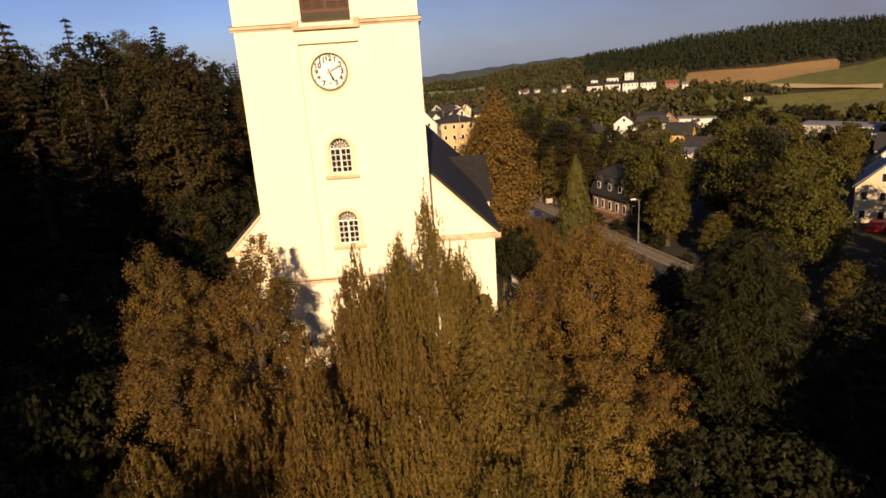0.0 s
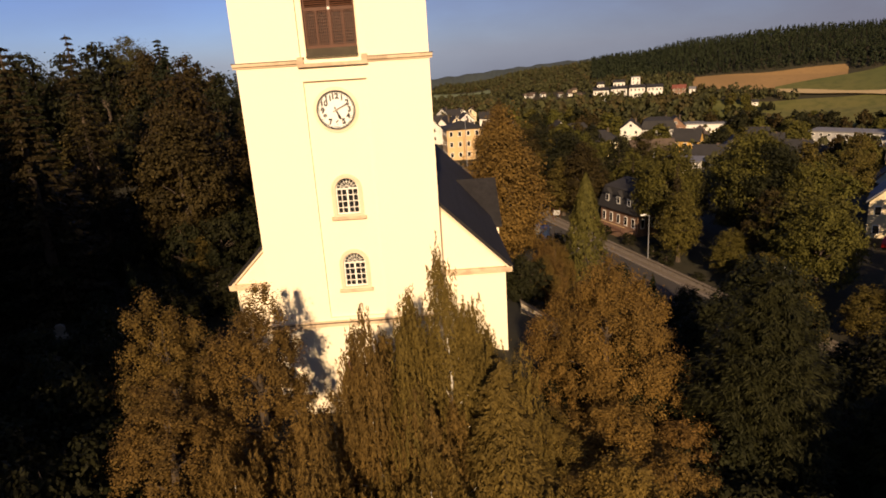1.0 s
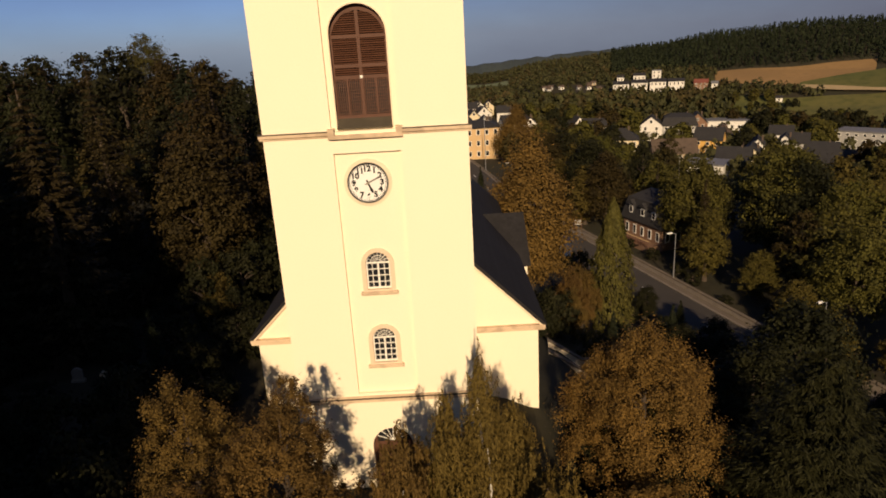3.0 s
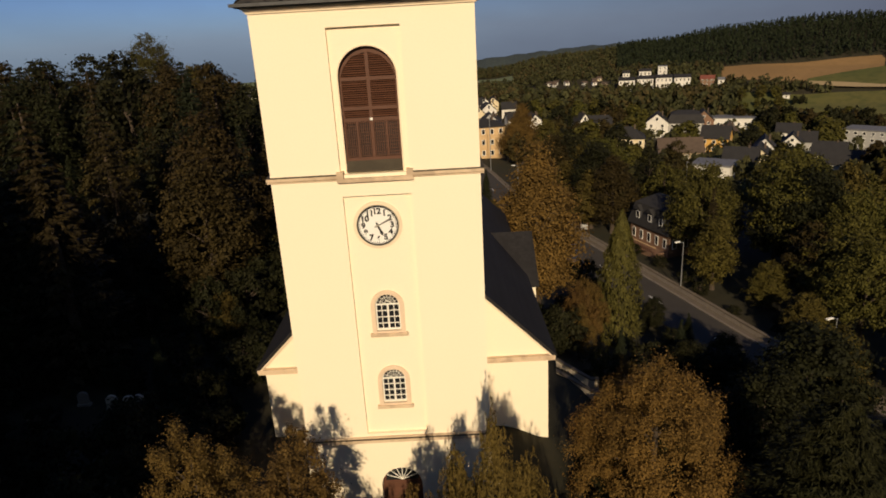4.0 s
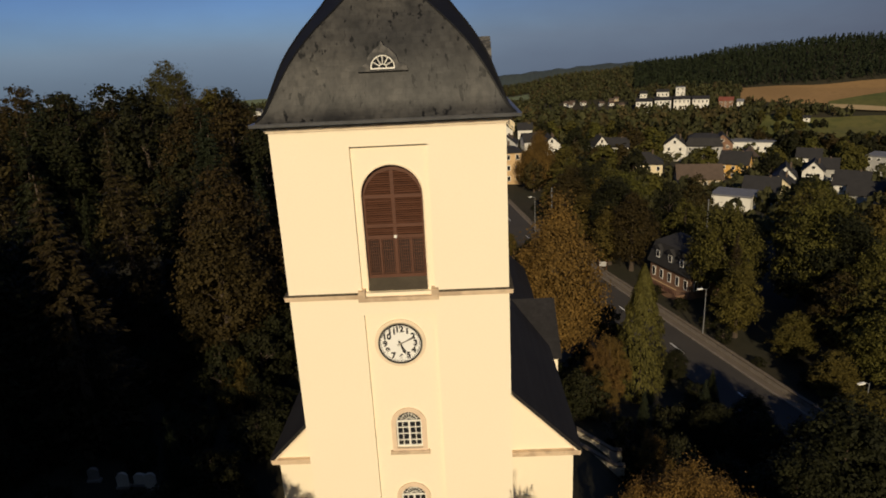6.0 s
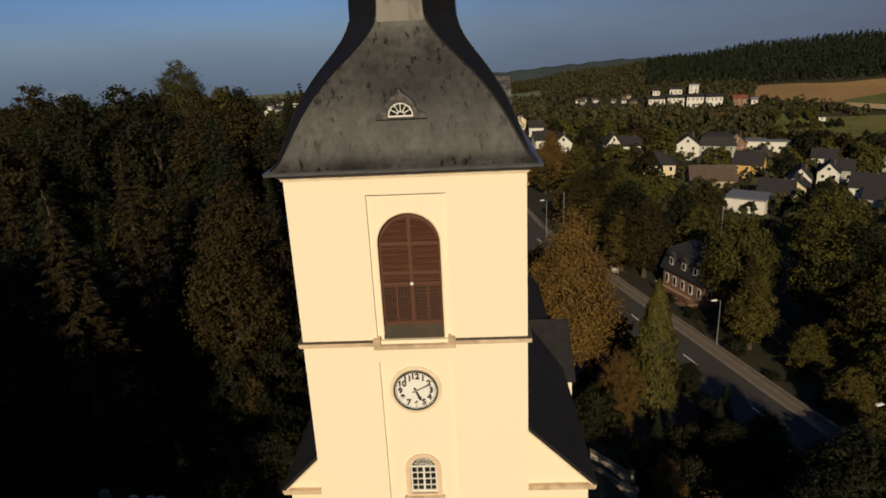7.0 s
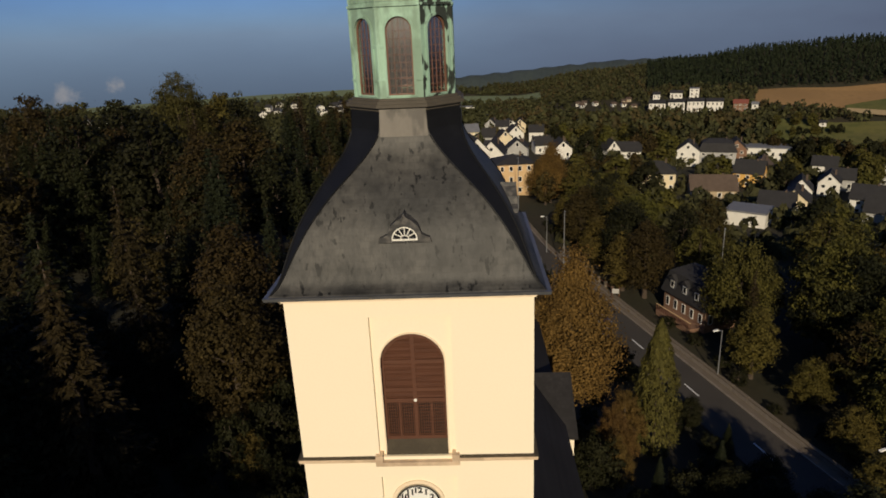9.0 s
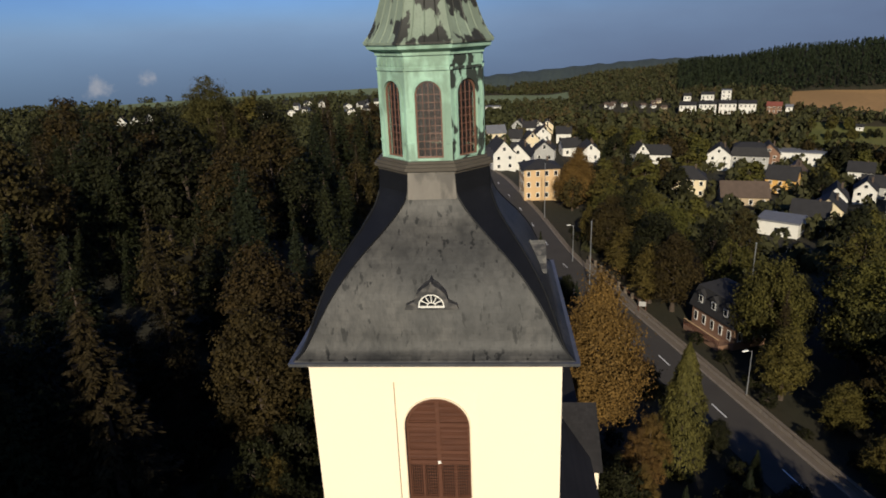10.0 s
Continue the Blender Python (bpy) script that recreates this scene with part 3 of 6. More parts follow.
part("dial", disc(bmesh.new(), CR, -0.03, 0.03), M["clock_white"], clock)
part("rim", ring(CR - 0.005, CR + 0.04, -0.07, 0.04), M["black_paint"], clock, "dark metal rim")
part("outer_rim", ring(CR + 0.04, CR + 0.065, -0.06, 0.04), M["gilt"], clock)
part("surround", ring(CR + 0.065, CR + 0.18, -0.01, 0.04), M["trim_light"], clock, "raised plaster ring")
part("minute_ring", ring(CR - 0.035, CR - 0.022, -0.035, -0.028), M["black_paint"], clock)
for i in range(60):
    a = 2 * math.pi * i / 60
    w = 0.012 if i % 5 == 0 else 0.005
    bm = bmesh.new()
    box(bm, -w, w, -0.036, -0.028, CR - 0.085, CR - 0.03, m=pose(0, 0, 0, 0, math.degrees(a), 0))
    part("minute_mark", bm, M["black_paint"], clock)
for h in range(1, 13):
    a = math.pi / 2 - 2 * math.pi * h / 12
    cu = bpy.data.curves.new("numeral", "FONT")
    cu.body, cu.size, cu.align_x, cu.align_y = str(h), 0.30, "CENTER", "CENTER"
    cu.extrude, cu.offset = 0.004, 0.014
    tmp = bpy.data.objects.new("numeral", cu)
    scene.collection.objects.link(tmp)
    bpy.context.view_layer.update()
    me = bpy.data.meshes.new_from_object(tmp.evaluated_get(bpy.context.evaluated_depsgraph_get()))
    bpy.data.objects.remove(tmp)
    bpy.data.curves.remove(cu)
    me.name = "numeral"
    me.materials.clear()
    ob = link("numeral", me, M["black_paint"], clock)
    ob.matrix_basis = pose(0.53 * math.cos(a), -0.035, 0.53 * math.sin(a), 90, 0, 0)


def hand(name, angle, length, w, y, material):
    bm = plate([(-w, -0.12), (w, -0.12), (w * 1.1, length * 0.55), (w * 1.9, length * 0.72), (0, length), (-w * 1.9, length * 0.72), (-w * 1.1, length * 0.55)], [], y - 0.012, y)
    bmesh.ops.transform(bm, matrix=pose(0, 0, 0, 0, angle, 0), verts=bm.verts[:])
    part(name, bm, material, clock)


hand("hour_hand", 157, 0.44, 0.034, -0.055, M["black_paint"])
hand("minute_hand", 64, 0.60, 0.020, -0.075, M["hand_grey"])
part("hub", disc(bmesh.new(), 0.05, -0.095, -0.03, 16), M["gilt"], clock)

M["slate_edge"] = mat("slate_edge", (0.055, 0.053, 0.052), 0.6, 0.4, 3, 20, 0.3, stain=(0.12, 0.11, 0.10), stain_amount=0.7, stain_scale=5.0)
M["gutter"] = mat("gutter", (0.16, 0.16, 0.165), 0.45, 0.35, 2, 30, 0.1, metal=0.5)

# ---- tower roof: bell-shaped, square at the eaves and eight-sided at the neck ----
CX, CY = 0.0, 3.75
PROF = [(21.16, 4.12, 1.0), (21.24, 4.15, 1.0), (21.31, 4.02, 0.998), (21.48, 3.86, 0.99), (21.72, 3.74, 0.98), (22.05, 3.63, 0.962), (22.5, 3.47, 0.935), (23.0, 3.27, 0.90), (23.5, 3.00, 0.86),
        (24.0, 2.67, 0.80), (24.4, 2.36, 0.73), (24.8, 2.07, 0.64), (25.1, 1.90, 0.56), (25.4, 1.79, 0.48), (25.7, 1.74, 0.43), (26.35, 1.72, 0.414)]


def oct_ring(z, a, k):
    """Eight corners; k is the half length of a main side over the apothem."""
    b = a * k
    return [(CX + x, CY + y, z) for x, y in ((-b, -a), (b, -a), (a, -b), (a, b), (b, a), (-b, a), (-a, b), (-a, -b))]


def refine(prof, n=5):
    P = np.array(prof)
    out = []
    for i in range(len(P) - 1):
        p0, p1, p2, p3 = P[max(i - 1, 0)], P[i], P[i + 1], P[min(i + 2, len(P) - 1)]
        for j in range(n):
            t = j / n
            out.append(0.5 * (2 * p1 + (p2 - p0) * t + (2 * p0 - 5 * p1 + 4 * p2 - p3) * t * t + (3 * p1 - p0 - 3 * p2 + p3) * t ** 3))
    return [tuple(p) for p in out] + [tuple(P[-1])]


troof = thing("tower_roof", "dark slate bell-shaped tower roof with stains", "roof")
allp = [PROF[0], PROF[1]] + refine(PROF[2:], 4)
RINGS = [oct_ring(*p) for p in allp if p[0] < 25.75]
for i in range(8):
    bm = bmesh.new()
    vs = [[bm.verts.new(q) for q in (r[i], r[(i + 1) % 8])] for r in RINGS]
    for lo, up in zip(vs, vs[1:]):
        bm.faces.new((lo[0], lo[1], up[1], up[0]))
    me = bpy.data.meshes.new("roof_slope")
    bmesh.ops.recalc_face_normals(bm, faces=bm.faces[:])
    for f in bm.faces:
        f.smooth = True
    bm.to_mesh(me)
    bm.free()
    # corner slopes take the shade-darkened slate
    link("roof_slope" if i % 2 == 0 else "corner_slope", me, M["slate" if i % 2 == 0 else "slate_shaded"], troof, "mottled grey slate with dark runs" if i % 2 == 0 else "slate corner slope darkened as if turned from the sun")
part("roof_deck", loft([oct_ring(p[0] - 0.03, p[1] - 0.05, p[2]) for p in allp if p[0] < 25.75]), M["slate_shaded"], troof)
part("neck", loft([oct_ring(25.68, 1.745, 0.432), oct_ring(26.0, 1.73, 0.42), oct_ring(26.35, 1.72, 0.4142)]), M["slate_shaded"], troof)
for k in range(4):
    bm = loft([[(-0.74 + e, -1.765 - e * 0.2, 25.45), (0.74 - e, -1.765 - e * 0.2, 25.45), (0.70 - e, -1.745 - e * 0.2, 26.30), (-0.70 + e, -1.745 - e * 0.2, 26.30)] for e in (0.0, 0.03)])
    bmesh.ops.transform(bm, matrix=pose(CX, CY, 0, 0, 0, 90 * k), verts=bm.verts[:])
    part("neck_plate", bm, M["lead"], troof, "grey-brown weathered metal sheet")
for k in range(4):
    for s in (-1, 1):
        bm = bmesh.new()
        rr = [p for p in allp[2:] if p[0] < 25.7][::2]
        for a_, b_ in zip(rr, rr[1:]):
            tube(bm, (s * a_[1] * a_[2], -a_[1], a_[0]), (s * b_[1] * b_[2], -b_[1], b_[0]), 0.035, 0.035, 5)
        bmesh.ops.transform(bm, matrix=pose(CX, CY, 0, 0, 0, 90 * k), verts=bm.verts[:])
        part("hip_roll", bm, M["slate_shaded"], troof)
g = bmesh.new()
loft([[(-4.19, -0.44, 21.17), (4.19, -0.44, 21.17), (4.19, 7.94, 21.17), (-4.19, 7.94, 21.17)], [(-4.21, -0.46, 21.27), (4.21, -0.46, 21.27), (4.21, 7.96, 21.27), (-4.21, 7.96, 21.27)]], g)
part("gutter", g, M["gutter"], troof, "dull zinc gutter round the eaves")
# little half-round dormer light
dz = 22.72
def on_side(bm, k):
    bmesh.ops.transform(bm, matrix=pose(CX, CY, 0, 0, 0, 90 * k) @ pose(-CX, -CY, 0), verts=bm.verts[:])
    return bm


for side in (0, 1):
    dm = part("dormer", on_side(plate([(-0.78, dz - 0.06), (0.78, dz - 0.06), (0.74, dz + 0.08), (0.50, dz + 0.18), (0.42, dz + 0.42), (0.20, dz + 0.62), (0.06, dz + 0.70), (0.0, dz + 0.82), (-0.06, dz + 0.70), (-0.20, dz + 0.62), (-0.42, dz + 0.42), (-0.50, dz + 0.18), (-0.74, dz + 0.08)],
              [arch(-0.38, 0.38, dz, dz + 0.42)], 0.22, 0.75), side), M["slate_edge"], troof, "grey metal dormer surround")
    part("dormer_frame", on_side(plate(arch(-0.40, 0.40, dz - 0.02, dz + 0.44), [arch(-0.345, 0.345, dz + 0.04, dz + 0.385)], 0.23, 0.29), side), M["white_paint"], dm)
    bm = bmesh.new()
    for i in range(1, 6):
        a = math.pi * i / 6
        tube(bm, (0.10 * math.cos(a), 0.26, dz + 0.06 + 0.08 * math.sin(a)), (0.36 * math.cos(a), 0.26, dz + 0.04 + 0.36 * math.sin(a)), 0.016, 0.016, 4)
    for i in range(6):
        a, c = math.pi * i / 6, math.pi * (i + 1) / 6
        tube(bm, (0.12 * math.cos(a), 0.26, dz + 0.05 + 0.1 * math.sin(a)), (0.12 * math.cos(c), 0.26, dz + 0.05 + 0.1 * math.sin(c)), 0.016, 0.016, 4)
    part("dormer_grid", on_side(bm, side), M["white_paint"], dm)
    part("dormer_pane", on_side(plate(arch(-0.37, 0.37, dz, dz + 0.40), [], 0.28, 0.30), side), M["glass_dark"], dm)

# ---- lantern ----
lantern = thing("lantern", "green patinated copper lantern with arched windows", "lantern")
LA = 1.56
bm = bmesh.new()
for z0, z1, a in ((26.24, 26.34, 1.74), (26.34, 26.44, 1.85), (26.44, 26.53, 1.77), (26.53, 26.60, 1.66)):
    loft([oct_ring(z, a, 0.4142) for z in (z0, z1)], bm)
part("base_moulding", bm, M["neck_stone"], lantern, "dark weathered base moulding")
HW = LA * 0.4142
for k in range(8):
    m = pose(CX, CY, 0, 0, 0, 45 * k) @ pose(0, -LA, 0)
    zb, zt = 26.60, 29.62
    cop = M["copper_black"] if k in (1, 5) else M["copper"]
    hole = arch(-0.39, 0.39, 26.68, 28.92, 12)
    bm = plate(rect(-HW, HW, zb, zt), [hole], 0.0, 0.12)
    plate(arch(-0.47, 0.47, 26.64, 29.00, 12), [hole], -0.035, 0.0, bm)
    for s in (-1, 1):
        box(bm, *sorted((s * 0.475, s * HW)), -0.03, 0.0, 28.06, 28.14)
        box(bm, *sorted((s * 0.475, s * HW)), -0.045, 0.0, 27.10, 27.16)
        box(bm, *sorted((s * (HW - 0.06), s * (HW + 0.01))), -0.025, 0.0, zb, 29.20)
    box(bm, -HW, HW, -0.05, 0.0, 29.20, 29.28)
    for i in range(5):
        x = -HW + 2 * HW * (i + 0.5) / 5
        box(bm, x - 0.09, x + 0.09, -0.02, 0.0, 29.34, 29.54)
    bmesh.ops.transform(bm, matrix=m, verts=bm.verts[:])
    pn = part("panel", bm, cop, lantern, "green copper panel blackened in patches" if k in (1, 5) else "")
    bm = plate(hole, [arch(-0.345, 0.345, 26.725, 28.875, 12)], 0.05, 0.10)
    for x in (-0.17, 0.0, 0.17):
        box(bm, x - 0.009, x + 0.009, 0.06, 0.09, 26.70, 28.86 - abs(x) * 0.35)
    for i in range(1, 9):
        z = 26.725 + i * 0.225
        box(bm, -0.345, 0.345, 0.062, 0.088, z - 0.008, z + 0.008)
    bmesh.ops.transform(bm, matrix=m, verts=bm.verts[:])
    part("window", bm, M["frame_brown"], pn, "brown glazing bars")
    bm = plate(arch(-0.38, 0.38, 26.69, 28.91, 12), [], 0.074, 0.078)
    bmesh.ops.transform(bm, matrix=m, verts=bm.verts[:])
    pane = part("pane", bm, M["lantern_glass"], pn)
    pane.visible_shadow = False
bm = bmesh.new()
for z0, z1, a, c in ((29.62, 29.70, 1.62, 1.62), (29.70, 29.80, 1.62, 1.82), (29.80, 29.92, 1.82, 1.86)):
    loft([oct_ring(z0, a, 0.4142), oct_ring(z1, c, 0.4142)], bm)
part("cornice", bm, M["copper"], lantern, "pale green copper cornice")
LP = [(29.92, 1.91, 0.4142), (29.98, 1.91, 0.4142), (30.16, 1.76, 0.4142), (30.45, 1.60, 0.4142), (30.9, 1.43, 0.4142), (31.5, 1.26, 0.4142), (32.3, 1.08, 0.4142), (33.2, 0.85, 0.4142), (34.0, 0.55, 0.4142), (34.6, 0.28, 0.4142), (35.4, 0.14, 0.4142), (36.0, 0.08, 0.4142)]
rf = part("lantern_roof", loft([oct_ring(*p) for p in [LP[0]] + refine(LP[1:], 4)]), M["copper_roof"], lantern, "ribbed copper roof with dark patches")
for k in range(8):
    for s in (-1.0, -0.5, 0.0, 0.5):
        bm = bmesh.new()
        rr = refine(LP[1:9], 3)
        for p, q_ in zip(rr, rr[1:]):
            f = 0.4142 * s
            tube(bm, (p[1] * f, -p[1], p[0]), (q_[1] * f, -q_[1], q_[0]), 0.022, 0.022, 4)
        bmesh.ops.transform(bm, matrix=pose(CX, CY, 0, 0, 0, 45 * k), verts=bm.verts[:])
        part("standing_seam", bm, M["copper_roof"], rf)

# ---- nave ----
nave = thing("church_nave", "cream plastered church nave with steep dark slate roof", "church")
NX, NY0, NY1, NE, NR = 7.28, 6.95, 33.0, 4.25, 11.75
gab = [(-NX, -5.5), (NX, -5.5), (NX, NE), (0, NE + NX), (-NX, NE)]
part("front_gable", plate(gab, [], NY0, NY0 + 0.5), M["plaster"], nave)
part("back_gable", plate(gab, [], NY1 - 0.5, NY1), M["plaster"], nave)
for s in (-1, 1):
    part("side_wall", boxm(*sorted((s * NX, s * (NX - 0.5))), NY0 + 0.5, NY1 - 0.5, -5.5, NE), M["plaster"], nave)
    # roof slope
    n = 0.28
    bm = bmesh.new()
    prof = [(s * (NX + 0.38), NE - 0.30), (0, NE + NX + 0.08), (0, NE + NX + 0.30), (s * (NX + 0.42), NE - 0.10)]
    loft([[(x, y, z) for x, z in prof] for y in (NY0 - 0.22, NY1 + 0.2)], bm)
    part("roof_slope", bm, M["slate_roof"], nave)
    bm = bmesh.new()
    pr = [(s * (NX + 0.30), NE - 0.34), (0, NE + NX - 0.06), (0, NE + NX + 0.08), (s * (NX + 0.36), NE - 0.26)]
    loft([[(x, y, z) for x, z in pr] for y in (NY0 - 0.20, NY0)], bm)
    part("verge_moulding", bm, M["trim_light"], nave)
    bm = bmesh.new()
    a, b = sorted((s * SIDE, s * (NX + 0.34)))
    box(bm, a, b, NY0 - 0.24, NY0, NE - 0.30, NE - 0.12)
    box(bm, a, b, NY0 - 0.14, NY0, NE - 0.44, NE - 0.30)
    part("gable_cornice", bm, M["trim"], nave, "moulded cornice across the gable foot")
# annex on the east side with a roof across
an = thing("side_annex", "low slate-roofed annex against the nave", "annex")
AX, AY0, AY1, AE, AR = 8.4, 17.4, 24.4, 3.6, 6.3
part("wall", boxm(NX - 0.3, AX - 0.2, AY0 + 0.3, AY1 - 0.3, -6.0, AE), M["plaster"], an)
bm = loft([[(x, AY0, AE - 0.1), (x, (AY0 + AY1) / 2, AR - 0.1), (x, AY1, AE - 0.1), (x, AY1, AE + 0.06), (x, (AY0 + AY1) / 2, AR + 0.06), (x, AY0, AE + 0.06)] for x in (3.0, AX)])
part("roof", bm, M["slate_roof"], an)
part("gable", plate([(AY0 + 0.3, AE - 0.2), (AY1 - 0.3, AE - 0.2), ((AY0 + AY1) / 2, AR - 0.12)], [], 0, 0.2), M["white_paint"], an).matrix_basis = pose(AX - 0.15, 0, 0, 0, 0, 90)

# ---- trees ----
def leaf_quads(c, nrm, axis, length, width):
    """Lozenge leaves: centres, normals, long axes and sizes."""
    axis = axis - nrm * np.sum(axis * nrm, 1, keepdims=True)
    axis /= np.linalg.norm(axis, axis=1, keepdims=True) + 1e-9
    side = np.cross(nrm, axis)
    L, W = np.asarray(length)[:, None], np.asarray(width)[:, None]
    v = np.stack([c - axis * L, c + side * W - axis * L * 0.1, c + axis * L, c - side * W - axis * L * 0.1], 1)
    return v.reshape(-1, 3)


def crown_mesh(name, v):
    n = len(v) // 4
    return np_mesh(name, v, np.arange(n * 4).reshape(n, 4))


def unit(v):
    return v / (np.linalg.norm(v, axis=-1, keepdims=True) + 1e-9)


def trunk_mesh(H, r, rng, limbs, bend=0.3, n=7, top=0.85, limb=0.5):
    """Tapered, bent trunk with limbs that reach the given places."""
    bm = bmesh.new()
    k = 7
    px = np.cumsum(np.concatenate([[0], rng.normal(0, bend / k, k)]))
    py = np.cumsum(np.concatenate([[0], rng.normal(0, bend / k, k)]))
    pts = [Vector((px[i], py[i], H * top * i / k - (0.4 if i == 0 else 0))) for i in range(k + 1)]
    rad = [r * (1.35 if i == 0 else 1) * (1 - 0.9 * i / k) for i in range(k + 1)]
    loft([[p + Vector((math.cos(2 * math.pi * i / n), math.sin(2 * math.pi * i / n), 0)) * q for i in range(n)] for p, q in zip(pts, rad)], bm)
    for tip in limbs:
        tip = Vector(tip)
        f = min(0.92, max(0.18, (tip.z / (H * top)) * 0.75))
        i = min(k - 1, int(f * k))
        root = pts[i].lerp(pts[i + 1], f * k - i)
        rr = max(0.012, rad[i] * limb)
        mid = root.lerp(tip, 0.5) + Vector((0, 0, 0.06 * (tip - root).length))
        tube(bm, root, mid, rr, rr * 0.6, 5)
        tube(bm, mid, tip, rr * 0.6, rr * 0.2, 4)
    return bm


def broadleaf(name, label, H, R, base, clumps, per, leaf, material, seed, bark="bark", squash=1.0, taper=0.5, m=None, lobes=0.22, clump=1.0):
    rng = np.random.default_rng(seed)
    t = thing(name, label, "tree", m)
    d = unit(rng.normal(size=(clumps, 3)))
    # lumps in the outline
    lob = unit(rng.normal(size=(9, 3)))
    bulge = 1 + lobes * np.max(np.clip(d @ lob.T, 0, 1) ** 4, 1) - lobes * 0.45
    rad = rng.uniform(0.28, 1.0, clumps) ** 0.55 * bulge
    hz = (H - base) / 2
    c = d * rad[:, None] * np.array([R, R, hz])
    c[:, 2] += base + hz
    f = np.clip((c[:, 2] - base) / (H - base), 0, 1)
    pinch = 1 - taper * f ** 1.6
    c[:, :2] *= pinch[:, None]
    size = R * rng.uniform(0.09, 0.22, clumps) * clump
    n = clumps * per
    cc = np.repeat(c, per, 0)
    off = rng.normal(size=(n, 3)) * np.repeat(size, per)[:, None] * np.array([0.62, 0.62, 0.42 * squash])
    p = cc + off
    out = unit(p - np.array([0, 0, base + hz * 0.7]))
    nrm = unit(out * 0.55 + unit(off) * 0.75 + rng.normal(size=(n, 3)) * 0.45 + np.array([0, 0, 0.25]))
    ax = unit(rng.normal(size=(n, 3)) + np.array([0, 0, -0.5]))
    s = leaf * rng.uniform(0.7, 1.35, n)
    link("crown", crown_mesh("crown", leaf_quads(p, nrm, ax, s, s * 0.62)), M[material], t)
    pick = rng.choice(clumps, min(14, clumps), replace=False)
    part("trunk", trunk_mesh(H, 0.022 * H + 0.05, rng, c[pick] * np.array([0.85, 0.85, 0.95])), M[bark], t)
    return t


def conifer(name, label, H, R, whorls, arms, per, needle, material, seed, droop=0.35, power=0.85, base=0.06, m=None, dead=0.0, slim=0.34):
    rng = np.random.default_rng(seed)
    t = thing(name, label, "tree", m)
    P, Nn, Ax, Ln, Wd = [], [], [], [], []
    for w in range(whorls):
        f = base + (1 - base) * (w / whorls) ** 0.92
        z = H * f
        length = R * max(0.05, (1 - f)) ** power
        for a in range(arms if f < 0.85 else max(4, arms - 3)):
            if rng.random() < dead:
                continue
            th = 2 * math.pi * (a + rng.uniform(-0.4, 0.4)) / arms + w * 0.9
            L = length * rng.uniform(0.6, 1.12) + 0.05
            k = max(3, int(per * (0.35 + 0.65 * L / R)))
            s = np.sqrt(rng.uniform(0.02, 1, k))
            dirv = np.array([math.cos(th), math.sin(th), 0.0])
            side = np.array([-dirv[1], dirv[0], 0.0])
            dz = -droop * L * s ** 1.3 + 0.10 * L * np.clip(s - 0.7, 0, 1) * 3
            spread = rng.normal(size=k) * 0.16 * L * (1.1 - 0.6 * s)
            p = dirv * (L * s)[:, None] + side * spread[:, None] + np.array([0, 0, 1.0]) * (z + dz + rng.normal(size=k) * 0.05 * L)[:, None]
            P.append(p)
            ax = unit(dirv + side * (np.sign(spread) * 0.7)[:, None] + np.array([0, 0, -0.45]) + rng.normal(size=(k, 3)) * 0.25)
            Ax.append(ax)
            Nn.append(unit(np.array([0, 0, 1.0]) + dirv * 0.5 + rng.normal(size=(k, 3)) * 0.45))
            q = needle * rng.uniform(0.7, 1.3, k)
            Ln.append(q)
            Wd.append(q * slim)
    P, Nn, Ax = (np.concatenate(q) for q in (P, Nn, Ax))
    link("crown", crown_mesh("crown", leaf_quads(P, Nn, Ax, np.concatenate(Ln), np.concatenate(Wd))), M[material], t)
    part("trunk", trunk_mesh(H, 0.016 * H + 0.04, rng, [], 0.1, 7, 0.99), M["bark"], t)
    return t


